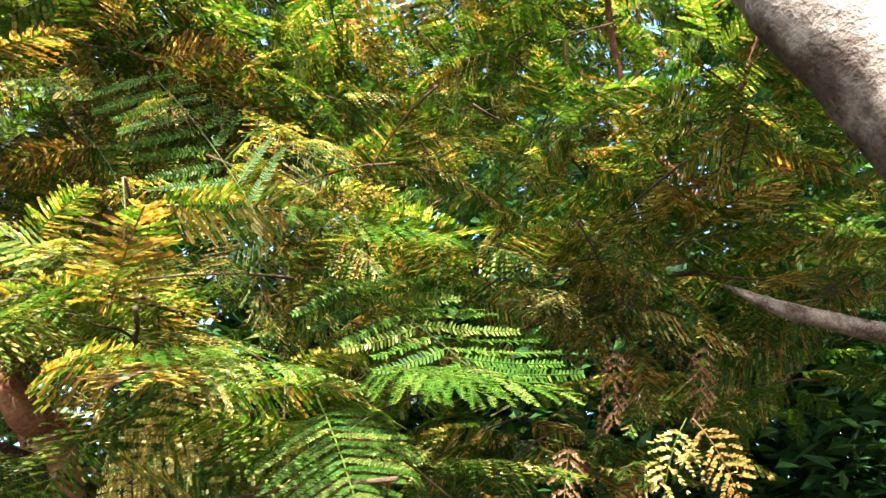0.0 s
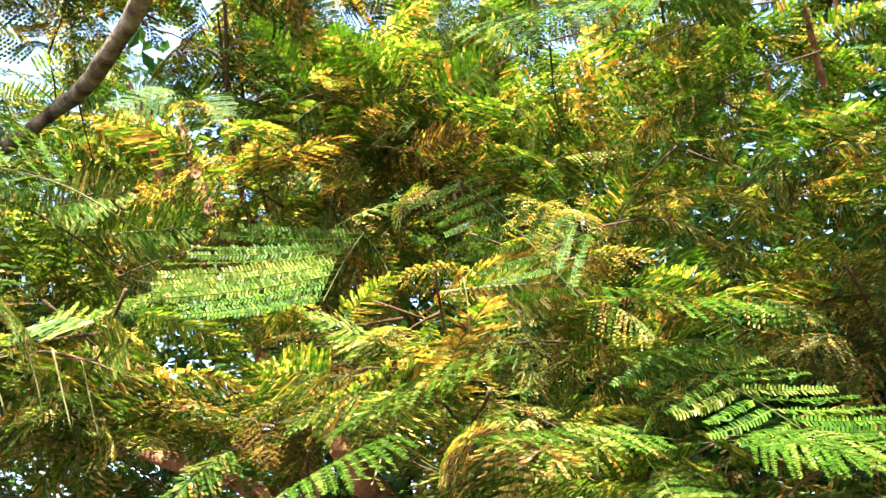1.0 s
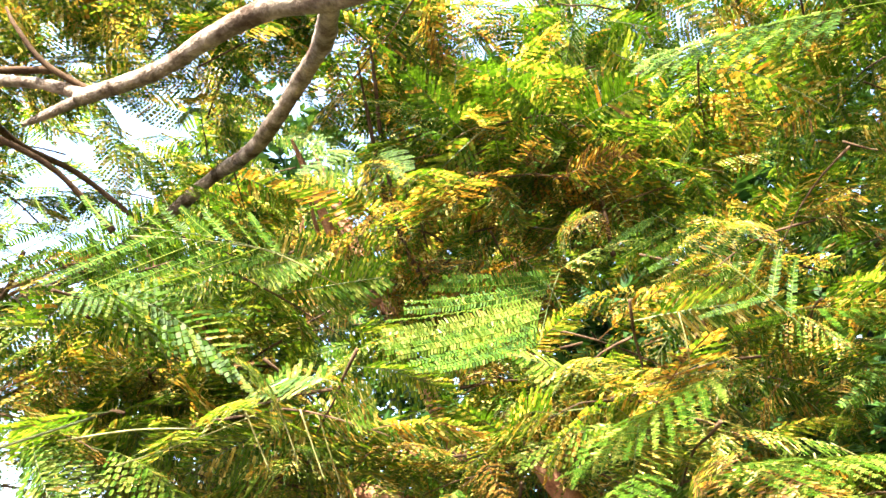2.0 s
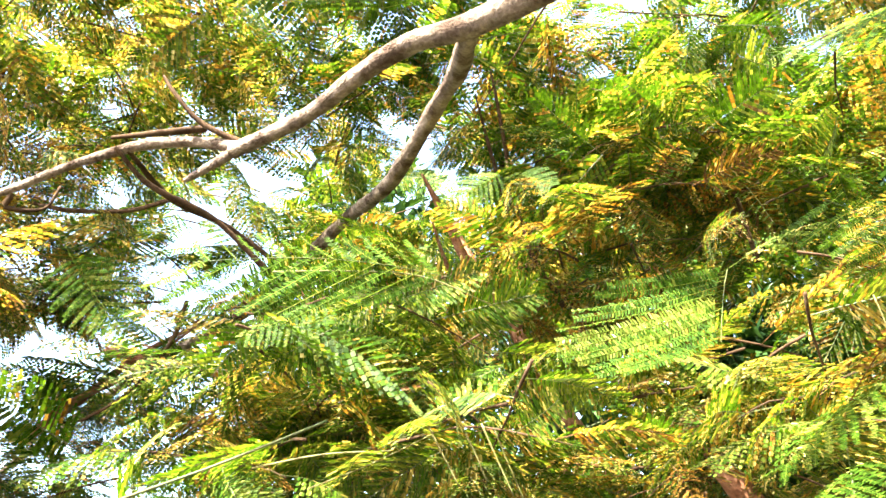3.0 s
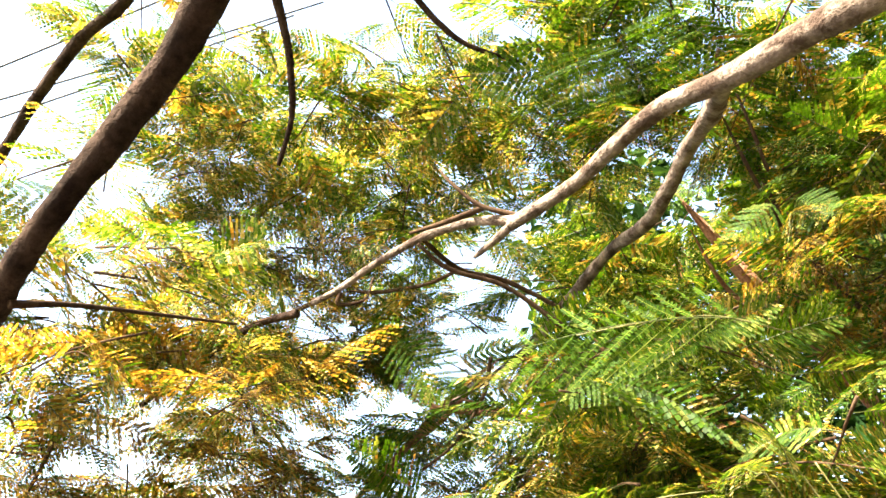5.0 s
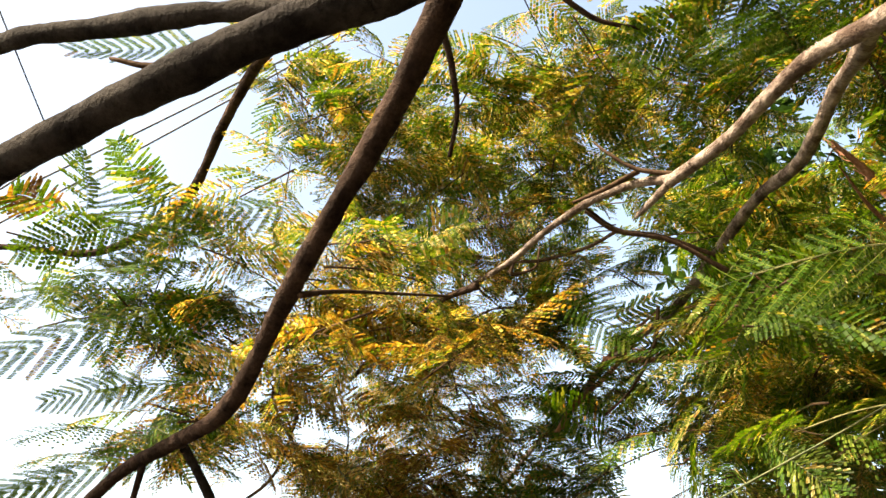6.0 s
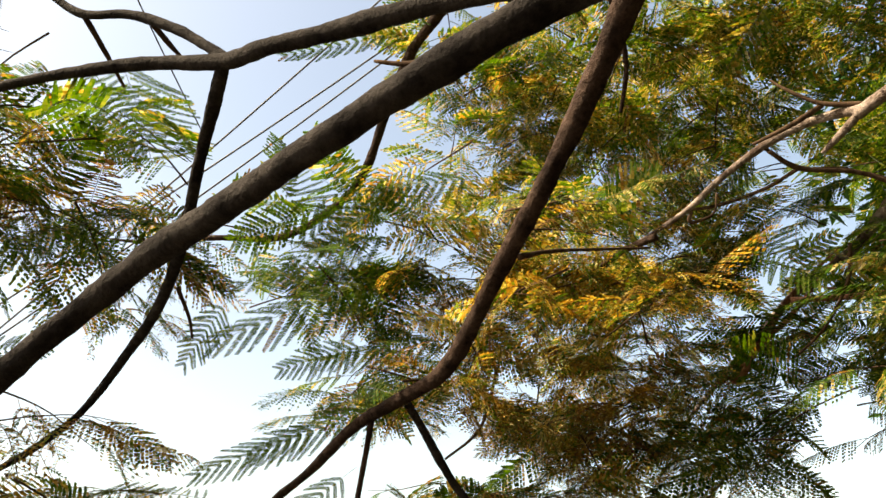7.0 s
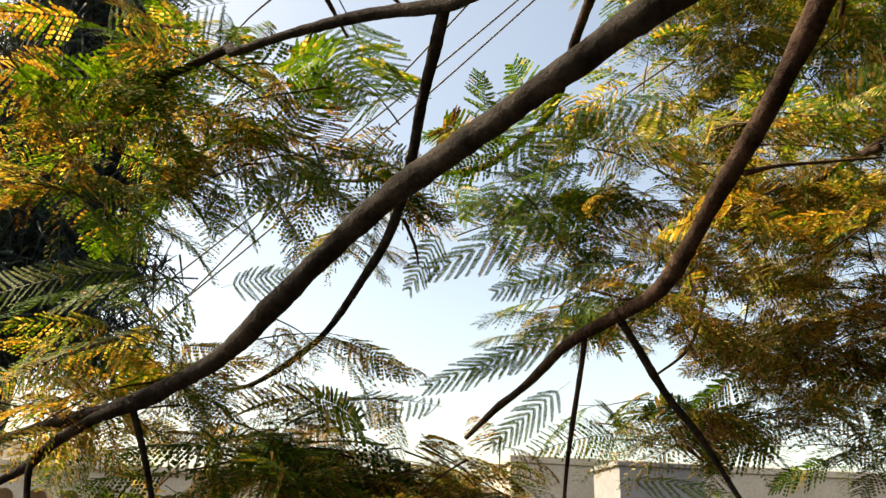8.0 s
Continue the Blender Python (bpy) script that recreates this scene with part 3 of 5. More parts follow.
limb("stem", thicket, [(-0.899, 1.590, 1.902, 0.026), (-1.082, 1.605, 2.002, 0.024), (-1.268, 1.609, 2.063, 0.022), (-1.438, 1.608, 2.123, 0.02), (-1.617, 1.631, 2.250, 0.018), (-1.805, 1.635, 2.367, 0.014), (-1.925, 1.594, 2.532, 0.009)], STEM_RED)
limb("stem", thicket, [(-1.438, 1.608, 2.123, 0.015), (-1.574, 1.578, 2.102, 0.013), (-1.809, 1.568, 2.152, 0.01), (-2.087, 1.563, 2.211, 0.006)], STEM_RED)
limb("stem", thicket, [(-1.765, 1.424, 2.333, 0.01), (-1.778, 1.375, 2.433, 0.01), (-1.808, 1.287, 2.566, 0.009), (-1.875, 1.195, 2.742, 0.006)], STEM_RED)
limb("stem", thicket, [(1.503, 1.721, 2.244, 0.034), (1.226, 1.777, 2.305, 0.028), (1.083, 1.788, 2.346, 0.024), (0.967, 1.780, 2.373, 0.021), (0.841, 1.807, 2.448, 0.012)], BARK, "bare grey branch")
limb("stem", thicket, [(-0.510, 1.948, 1.691, 0.03), (-0.728, 1.853, 1.885, 0.028), (-0.823, 1.799, 1.940, 0.025), (-0.982, 1.816, 2.007, 0.02)], BARK_BROWN_SHADED)
limb("stem", thicket, [(1.041, 2.962, 3.486, 0.014), (0.996, 2.742, 3.815, 0.01225), (0.970, 2.441, 4.153, 0.0105), (0.962, 2.231, 4.341, 0.00875)], STEM_RED)
limb("stem", thicket, [(1.303, 2.611, 3.473, 0.012), (1.333, 2.501, 3.600, 0.0105), (1.386, 2.301, 3.795, 0.009), (1.412, 2.120, 3.956, 0.0075)], STEM_RED)
limb("stem", thicket, [(1.182, 2.614, 3.162, 0.014), (1.072, 2.574, 3.299, 0.0126), (0.959, 2.545, 3.405, 0.0112), (0.839, 2.481, 3.544, 0.0098), (0.717, 2.401, 3.686, 0.0084)], STEM_RED)
limb("stem", thicket, [(-0.879, 2.596, 3.303, 0.011), (-0.882, 2.434, 3.527, 0.009625), (-0.906, 2.225, 3.755, 0.00825), (-0.894, 2.045, 3.931, 0.006875)], TWIG)
limb("stem", thicket, [(0.942, 2.492, 3.405, 0.017), (0.854, 2.421, 3.561, 0.0153), (0.782, 2.293, 3.759, 0.0136), (0.735, 2.135, 3.952, 0.0119), (0.703, 1.999, 4.093, 0.0102)], STEM_RED)
limb("stem", thicket, [(0.651, 2.539, 3.502, 0.016), (0.617, 2.433, 3.663, 0.0133333), (0.592, 2.318, 3.813, 0.0106667)], STEM_RED)
limb("stem", thicket, [(-1.524, 1.973, 3.303, 0.01), (-1.514, 1.761, 3.552, 0.00833333), (-1.491, 1.571, 3.742, 0.00666667)], TWIG)
limb("stem", thicket, [(-0.860, 2.447, 3.557, 0.009), (-0.844, 2.212, 3.847, 0.0075), (-0.840, 1.992, 4.066, 0.006)], TWIG)
limb("stem", thicket, [(-1.820, 2.188, 3.117, 0.013), (-1.875, 2.040, 3.278, 0.0108333), (-1.877, 1.880, 3.473, 0.00866667)], STEM_RED)
limb("stem", thicket, [(-1.561, 2.070, 3.474, 0.01), (-1.526, 1.847, 3.762, 0.00833333), (-1.452, 1.602, 4.028, 0.00666667)], TWIG)
limb("stem", thicket, [(-1.013, 2.218, 3.528, 0.008), (-1.082, 2.046, 3.727, 0.00666667), (-1.094, 1.861, 3.923, 0.00533333)], TWIG)
limb("stem", thicket, [(-1.484, 1.843, 2.798, 0.02), (-1.583, 1.702, 2.973, 0.0175), (-1.627, 1.540, 3.172, 0.015), (-1.653, 1.426, 3.293, 0.0125)], STEM_RED)
limb("stem", thicket, [(-1.360, 1.538, 3.322, 0.008), (-1.329, 1.405, 3.478, 0.00666667), (-1.308, 1.289, 3.594, 0.00533333)], TWIG)
limb("stem", thicket, [(-0.659, 2.132, 2.988, 0.01), (-0.663, 1.980, 3.244, 0.00833333), (-0.654, 1.816, 3.466, 0.00666667)], TWIG)
limb("stem", thicket, [(-1.341, 1.956, 2.900, 0.011), (-1.403, 1.832, 3.079, 0.00916667), (-1.404, 1.717, 3.245, 0.00733333)], TWIG)
limb("stem", thicket, [(-1.902, 1.418, 2.453, 0.013), (-1.927, 1.353, 2.552, 0.011375), (-1.940, 1.269, 2.682, 0.00975), (-1.968, 1.174, 2.792, 0.008125)], STEM_RED)
limb("stem", thicket, [(-2.030, 1.824, 2.494, 0.018), (-2.156, 1.708, 2.570, 0.0162), (-2.308, 1.555, 2.640, 0.0144), (-2.484, 1.377, 2.663, 0.0126), (-2.629, 1.169, 2.731, 0.0108)], STEM_RED)
limb("stem", thicket, [(-3.515, 1.374, 2.582, 0.02), (-3.364, 1.488, 2.780, 0.0175), (-3.186, 1.594, 2.987, 0.015), (-2.952, 1.735, 3.169, 0.0125)], STEM_RED)
limb("stem", thicket, [(-3.388, 1.307, 2.544, 0.016), (-3.286, 1.376, 2.700, 0.014), (-3.129, 1.504, 2.847, 0.012), (-2.894, 1.630, 3.081, 0.01)], STEM_RED)
limb("stem", thicket, [(-1.942, 1.381, 2.483, 0.014), (-1.953, 1.318, 2.614, 0.0116667), (-1.969, 1.254, 2.720, 0.00933333)], STEM_RED)

# bare stalks that have lost their leaflets
limb("stalk", thicket, [(-1.609, 0.877, 2.037, 0.0018), (-1.512, 0.961, 2.095, 0.00156), (-1.396, 1.039, 2.166, 0.00132)], PALE_STALK, sides=6, lump=0)
limb("stalk", thicket, [(-1.237, 0.972, 2.145, 0.0021), (-1.223, 1.005, 2.083, 0.00182), (-1.202, 1.041, 2.005, 0.00154)], PALE_STALK, sides=6, lump=0)
limb("stalk", thicket, [(-1.742, 0.820, 2.589, 0.0027), (-1.601, 0.960, 2.622, 0.00243), (-1.452, 1.093, 2.629, 0.00216), (-1.312, 1.236, 2.570, 0.00189)], PALE_STALK, sides=6, lump=0)
limb("stalk", thicket, [(-1.257, 1.082, 2.168, 0.0018), (-1.245, 1.118, 2.101, 0.00156), (-1.227, 1.157, 2.023, 0.00132)], PALE_STALK, sides=6, lump=0)
limb("stalk", thicket, [(-1.559, 1.121, 2.640, 0.0024), (-1.419, 1.242, 2.651, 0.00208), (-1.271, 1.358, 2.645, 0.00176)], PALE_STALK, sides=6, lump=0)
limb("stalk", thicket, [(-1.768, 0.866, 2.101, 0.0024), (-1.641, 0.956, 2.136, 0.00208), (-1.507, 1.043, 2.147, 0.00176)], PALE_STALK, sides=6, lump=0)
limb("stalk", thicket, [(-1.329, 0.908, 2.135, 0.0021), (-1.311, 0.937, 2.079, 0.00182), (-1.290, 0.965, 2.019, 0.00154)], PALE_STALK, sides=6, lump=0)
limb("stalk", thicket, [(-1.549, 0.223, 1.828, 0.0024), (-1.447, 0.290, 1.876, 0.0022), (-1.344, 0.348, 1.920, 0.002), (-1.209, 0.408, 1.976, 0.0018)], STALK, sides=6, lump=0)
limb("stalk", thicket, [(-0.452, 1.057, 2.283, 0.0018), (-0.447, 1.082, 2.235, 0.00156), (-0.448, 1.104, 2.186, 0.00132)], PALE_STALK, sides=6, lump=0)
limb("stalk", thicket, [(-1.276, 0.942, 2.153, 0.0021), (-1.255, 0.977, 2.082, 0.00182), (-1.242, 1.000, 2.028, 0.00154)], PALE_STALK, sides=6, lump=0)
limb("stalk", thicket, [(-0.228, 1.438, 2.073, 0.0024), (-0.226, 1.467, 1.968, 0.00208), (-0.229, 1.490, 1.839, 0.00176)], PALE_STALK, sides=6, lump=0)
limb("stalk", thicket, [(-0.191, 1.439, 2.091, 0.0018), (-0.100, 1.469, 2.038, 0.00156), (0.014, 1.493, 1.977, 0.00132)], PALE_STALK, sides=6, lump=0)

# ---- leaves that show one by one ----
hero(thicket, (-0.254, 1.160, 2.298), (0.110, 1.123, 2.228), (-0.078, 1.019, 2.194), "G", 905, 0)
hero(thicket, (-0.029, 1.126, 1.982), (0.270, 1.063, 1.962), (0.130, 1.010, 1.919), "G", 908, 1)
hero(thicket, (-0.467, 1.108, 1.988), (-0.115, 1.111, 1.994), (-0.246, 0.991, 1.932), "G", 909, 0)
hero(thicket, (-0.537, 1.045, 1.993), (-0.699, 0.809, 1.830), (-0.586, 0.745, 1.842), "G", 910, 3)
hero(thicket, (-0.349, 1.152, 2.188), (-0.708, 1.043, 2.029), (-0.505, 0.929, 2.027), "B", 911, 1)
hero(thicket, (-0.473, 1.005, 1.949), (-0.181, 0.997, 1.984), (-0.309, 0.864, 1.929), "G", 912, 0)
hero(thicket, (-0.208, 1.237, 2.166), (0.036, 1.203, 2.186), (-0.093, 1.085, 2.124), "B", 913, 3)
hero(thicket, (-0.034, 0.977, 1.937), (0.145, 0.886, 1.901), (0.098, 1.045, 1.968), "B", 914, 1)
hero(thicket, (-0.250, 1.453, 2.303), (-0.710, 1.442, 2.187), (-0.435, 1.332, 2.195), "G", 915, 0)
hero(tree, (-1.603, 0.927, 2.517), (-1.740, 0.751, 2.386), (-1.654, 0.779, 2.346), "G", 917, 3)
hero(tree, (-1.178, 1.135, 2.912), (-1.072, 1.114, 2.816), (-1.159, 1.101, 2.795), "B", 920, 0)
hero(tree, (-1.190, 1.124, 2.920), (-1.343, 1.025, 2.792), (-1.234, 1.081, 2.784), "B", 921, 3)
hero(tree, (-2.485, 0.696, 2.844), (-2.384, 0.891, 2.566), (-2.496, 0.677, 2.621), "M", 922, 2)
hero(thicket, (0.069, 1.006, 2.895), (-0.441, 0.987, 2.900), (-0.202, 0.912, 2.760), "B", 923, 0)
hero(thicket, (0.014, 0.891, 2.778), (-0.389, 0.903, 2.855), (-0.194, 0.773, 2.672), "G", 924, 1)
hero(tree, (-3.289, -0.511, 2.304), (-3.330, -1.098, 2.055), (-3.293, -0.789, 2.089), "G", 927, 0)
hero(tree, (-3.241, -0.277, 2.570), (-3.307, -0.840, 2.456), (-3.216, -0.560, 2.410), "G", 928, 3)
hero(tree, (-3.135, -0.608, 2.779), (-3.227, -1.294, 2.453), (-3.152, -0.940, 2.477), "G", 929, 0)
hero(tree, (-3.125, -0.529, 2.984), (-3.218, -1.253, 2.751), (-3.095, -0.899, 2.735), "G", 930, 1)
hero(tree, (-2.303, -0.790, 3.324), (-2.380, -1.195, 3.147), (-2.356, -0.990, 3.158), "G", 931, 0)
hero(tree, (-2.832, -0.290, 3.136), (-2.922, -0.793, 3.027), (-2.849, -0.541, 2.955), "G", 932, 3)
hero(tree, (-3.206, -0.806, 2.172), (-3.230, -1.288, 1.961), (-3.200, -1.058, 1.973), "G", 938, 0)
hero(tree, (-3.315, -0.686, 2.028), (-3.329, -1.011, 1.764), (-3.289, -0.837, 1.801), "G", 939, 3)
hero(tree, (-3.172, -0.665, 2.487), (-3.197, -1.029, 2.357), (-3.167, -0.836, 2.325), "G", 940, 0)
hero(tree, (-3.313, -1.226, 2.681), (-3.334, -1.394, 2.376), (-3.273, -1.395, 2.545), "G", 941, 1)
hero(tree, (-3.394, -1.041, 2.932), (-3.202, -0.550, 3.260), (-3.344, -0.786, 2.930), "G", 942, 0)
hero(tree, (-2.990, -1.848, 3.413), (-3.085, -1.609, 3.132), (-3.044, -1.873, 3.160), "G", 944, 1)
hero(tree, (-2.934, -2.400, 3.135), (-2.959, -2.309, 2.949), (-2.860, -2.562, 2.960), "B", 945, 0)
hero(tree, (-2.941, -0.642, 1.615), (-2.793, -0.290, 1.603), (-2.780, -0.492, 1.559), "G", 947, 1)
hero(tree, (-3.493, -1.833, 2.997), (-3.443, -2.205, 2.737), (-3.468, -2.012, 2.765), "G", 948, 1)
hero(tree, (-3.474, -2.182, 2.377), (-3.489, -1.881, 2.483), (-3.422, -1.976, 2.324), "G", 949, 0)
hero(thicket, (0.457, 1.484, 2.184), (0.429, 1.551, 1.984), (0.484, 1.511, 2.082), "D", 950, 6)
hero(thicket, (0.660, 1.517, 2.212), (0.629, 1.592, 2.008), (0.686, 1.543, 2.107), "D", 951, 6)
hero(thicket, (0.356, 1.564, 1.998), (0.326, 1.603, 1.801), (0.391, 1.577, 1.898), "D", 952, 6)
hero(thicket, (0.501, 1.271, 1.951), (0.422, 1.267, 1.835), (0.500, 1.237, 1.859), "Y", 953, 6)
hero(thicket, (0.510, 1.268, 1.950), (0.569, 1.213, 1.839), (0.492, 1.240, 1.860), "A", 954, 7)
hero(thicket, (-0.136, 1.270, 1.981), (-0.034, 1.220, 1.786), (-0.231, 1.178, 1.840), "B", 955, 1)
hero(thicket, (-0.289, 1.321, 2.057), (-0.435, 1.223, 1.795), (-0.321, 1.307, 1.862), "Y", 956, 0)
hero(thicket, (-0.246, 1.379, 2.077), (-0.392, 1.331, 1.895), (-0.374, 1.315, 1.991), "L", 957, 3)
hero(thicket, (-0.905, 1.183, 2.065), (-0.846, 1.172, 1.979), (-0.920, 1.141, 1.987), "A", 958, 5)

hero(thicket, (-0.680, 0.942, 2.348), (-0.501, 0.903, 2.415), (-0.585, 0.925, 2.415), "L", 959, 5)

frond(thicket, (-0.239, 1.100, 2.245), (-0.473, 1.097, 2.540), (-0.368, 1.072, 2.232), (-0.576, 1.092, 2.489), (-0.209, 1.118, 2.369), (-0.433, 1.128, 2.567), 9, 0.0095, "G", 11, 0.10)
frond(thicket, (-0.699, 1.168, 2.468), (-0.738, 1.074, 2.260), (-0.936, 1.090, 2.453), (-0.907, 0.969, 2.182), None, None, 12, 0.0138, "G", 12, 0.65)
frond(tree, (-1.326, 1.002, 2.545), (-1.675, 0.511, 2.433), (-1.482, 0.784, 2.370), (-1.689, 0.397, 2.308), (-1.424, 0.977, 2.675), (-1.753, 0.528, 2.527), 11, 0.0120, "G", 13, 0.15)
frond(thicket, (-0.102, 1.260, 2.191), (0.149, 1.184, 1.983), (-0.196, 1.243, 2.139), (0.046, 1.143, 1.954), (0.047, 1.281, 2.224), (0.324, 1.220, 1.997), 10, 0.0130, "G", 14, 0.15)
frond(tree, (-1.196, 0.476, 2.904), (-1.172, 0.367, 3.027), (-1.335, 0.358, 2.857), (-1.377, 0.222, 2.955), (-1.066, 0.566, 2.978), (-1.074, 0.442, 3.091), 11, 0.0078, "G", 15, 0.10)
frond(tree, (-3.088, -0.698, 2.965), (-3.222, -1.044, 3.335), (-3.161, -0.933, 3.032), (-3.266, -1.133, 3.228), (-3.097, -0.731, 3.184), (-3.216, -0.946, 3.370), 11, 0.0075, "B", 16, 0.10)
frond(tree, (-3.091, -2.408, 2.301), (-3.182, -2.942, 2.197), (-3.065, -2.466, 2.216), (-3.150, -2.958, 2.120), (-3.149, -2.583, 2.359), (-3.222, -3.033, 2.281), 17, 0.0075, "G", 21, 0.15)
frond(tree, (-3.107, -2.272, 2.094), (-3.249, -2.881, 1.880), (-3.104, -2.327, 1.952), (-3.207, -2.836, 1.812), (-3.183, -2.438, 2.103), (-3.305, -2.957, 1.920), 18, 0.0075, "G", 22, 0.15)
frond(tree, (-2.811, -2.179, 3.355), (-2.911, -2.661, 3.217), (-2.824, -2.181, 3.160), (-2.907, -2.583, 3.046), (-2.842, -2.372, 3.485), (-2.923, -2.681, 3.355), 14, 0.0080, "G", 23, 0.15)
frond(tree, (-3.189, -1.681, 1.749), (-3.290, -2.256, 1.630), (-3.176, -1.751, 1.636), (-3.245, -2.225, 1.572), (-3.262, -1.857, 1.770), (-3.331, -2.245, 1.688), 15, 0.0080, "G", 24, 0.15)
frond(tree, (-3.151, -1.581, 1.685), (-3.273, -2.141, 1.511), (-3.141, -1.661, 1.567), (-3.224, -2.103, 1.463), (-3.223, -1.773, 1.712), (-3.321, -2.137, 1.553), 15, 0.0080, "G", 25, 0.15)
frond(tree, (-3.244, -1.642, 1.873), (-3.204, -1.227, 1.876), (-3.213, -1.580, 1.774), (-3.160, -1.267, 1.833), (-3.272, -1.517, 1.937), (-3.256, -1.232, 1.911), 15, 0.0075, "G", 26, 0.15)
frond(tree, (-2.865, -1.433, 2.775), (-3.003, -2.137, 2.595), (-2.854, -1.491, 2.652), (-2.972, -2.093, 2.497), (-2.918, -1.612, 2.847), (-3.024, -2.135, 2.703), 17, 0.0080, "G", 27, 0.15)
frond(tree, (-2.818, -1.745, 3.373), (-2.944, -1.579, 3.017), (-2.815, -1.867, 3.245), (-2.912, -1.688, 2.959), (-2.876, -1.511, 3.335), (-2.964, -1.445, 3.098), 13, 0.0080, "G", 28, 0.15)

# ---- the crown, clump by clump ----
tree_mass, thicket_mass = Mass(tree, 2.75), Mass(thicket, 2.45)
clump(thicket_mass, -1.09, 1.96, 3.14, 0.49, 0.44, 0.31, 36, "M", MID, 0.33)
clump(thicket_mass, -0.62, 2.16, 3.48, 0.49, 0.41, 0.29, 30, "M", SPARSE, 0.33)
clump(thicket_mass, 0.00, 2.40, 3.79, 0.55, 0.40, 0.22, 22, "G", SPARSE, 0.33)
clump(thicket_mass, 0.64, 2.63, 3.75, 0.42, 0.40, 0.34, 24, "G", SPARSE, 0.33)
clump(thicket_mass, 1.28, 2.57, 3.88, 0.52, 0.36, 0.22, 15, "B", SPARSE, 0.33)
clump(thicket_mass, -0.51, 2.22, 3.85, 0.38, 0.30, 0.26, 20, "G", SPARSE, 0.33)
clump(thicket_mass, -0.35, 1.35, 1.85, 0.16, 0.15, 0.04, 7, "O", MID, 0.30)
clump(thicket_mass, -0.47, 1.35, 2.10, 0.11, 0.09, 0.06, 7, "L", MID, 0.30)
clump(thicket_mass, -0.33, 1.44, 1.98, 0.13, 0.09, 0.06, 7, "Y", MID, 0.30)
clump(thicket_mass, -0.56, 1.34, 2.26, 0.09, 0.10, 0.06, 4, "Y", MID, 0.30)
clump(thicket_mass, -0.93, 1.51, 2.38, 0.25, 0.17, 0.05, 4, "Y", MID, 0.30)
clump(thicket_mass, -1.49, 1.28, 2.23, 0.33, 0.28, 0.09, 14, "L", MID, 0.30)
clump(thicket_mass, -1.04, 1.54, 2.16, 0.21, 0.20, 0.05, 8, "Y", MID, 0.30)
clump(thicket_mass, -0.06, 1.82, 3.68, 0.56, 0.35, 0.13, 18, "G", SPARSE, 0.33)
clump(thicket_mass, 0.48, 2.25, 3.66, 0.38, 0.35, 0.31, 18, "G", SPARSE, 0.33)
clump(thicket_mass, 0.38, 2.48, 3.97, 0.66, 0.41, 0.16, 15, "G", SPARSE, 0.33)
clump(thicket_mass, -0.07, 2.44, 2.60, 0.50, 0.30, 0.16, 22, "M", MID, 0.33)
clump(thicket_mass, 1.12, 2.10, 3.02, 0.52, 0.43, 0.23, 36, "M", MID, 0.33)
clump(thicket_mass, 0.33, 2.26, 3.13, 0.46, 0.40, 0.15, 24, "O", MID, 0.33)
clump(thicket_mass, -0.26, 2.09, 3.02, 0.39, 0.40, 0.16, 24, "M", MID, 0.33)
clump(thicket_mass, -0.84, 1.71, 2.51, 0.32, 0.31, 0.15, 22, "L", MID, 0.33)
clump(thicket_mass, -0.64, 1.46, 2.37, 0.25, 0.21, 0.07, 12, "Y", MID, 0.30)
clump(thicket_mass, -0.53, 1.36, 2.18, 0.23, 0.17, 0.06, 6, "L", MID, 0.30)
clump(thicket_mass, -0.63, 1.30, 2.04, 0.14, 0.15, 0.07, 3, "L", MID, 0.30)
clump(thicket_mass, -0.35, 1.45, 1.92, 0.23, 0.20, 0.07, 10, "O", MID, 0.30)
clump(thicket_mass, 0.69, 1.90, 2.62, 0.34, 0.30, 0.15, 26, "M", MID, 0.33)
clump(thicket_mass, 0.12, 1.94, 2.51, 0.33, 0.30, 0.10, 18, "M", MID, 0.33)
clump(thicket_mass, 1.37, 2.13, 2.71, 0.38, 0.39, 0.23, 24, "M", MID, 0.33)
clump(thicket_mass, 1.32, 2.34, 2.27, 0.41, 0.40, 0.25, 10, "G", MID, 0.33)
clump(thicket_mass, -0.66, 1.76, 2.34, 0.33, 0.27, 0.09, 14, "L", MID, 0.30)
clump(thicket_mass, -0.37, 1.84, 2.04, 0.32, 0.30, 0.13, 16, "O", MID, 0.30)
clump(thicket_mass, 0.33, 2.57, 2.16, 0.32, 0.30, 0.12, 7, "G", MID, 0.33)
clump(thicket_mass, 0.56, 1.89, 2.49, 0.24, 0.25, 0.08, 12, "A", MID, 0.33)
clump(thicket_mass, -0.78, 1.70, 1.99, 0.25, 0.29, 0.15, 12, "M", MID, 0.30)
clump(thicket_mass, -0.01, 1.59, 1.98, 0.25, 0.20, 0.10, 7, "B", MID, 0.30)
clump(thicket_mass, -1.30, 1.62, 3.65, 0.65, 0.53, 0.31, 49, "M", SPARSE, 0.33)
clump(thicket_mass, -0.66, 1.98, 3.42, 0.56, 0.40, 0.27, 36, "M", SPARSE, 0.33)
clump(thicket_mass, -0.73, 1.91, 3.81, 0.60, 0.40, 0.24, 24, "G", SPARSE, 0.33)
clump(thicket_mass, -2.51, 1.95, 3.34, 0.48, 0.47, 0.41, 28, "B", SPARSE, 0.33)
clump(thicket_mass, -2.10, 1.19, 2.51, 0.34, 0.34, 0.17, 26, "Y", MID, 0.33)
clump(thicket_mass, -1.64, 1.43, 2.53, 0.34, 0.32, 0.18, 26, "Y", MID, 0.33)
clump(thicket_mass, -1.87, 1.12, 2.16, 0.31, 0.31, 0.15, 22, "B", MID, 0.33)
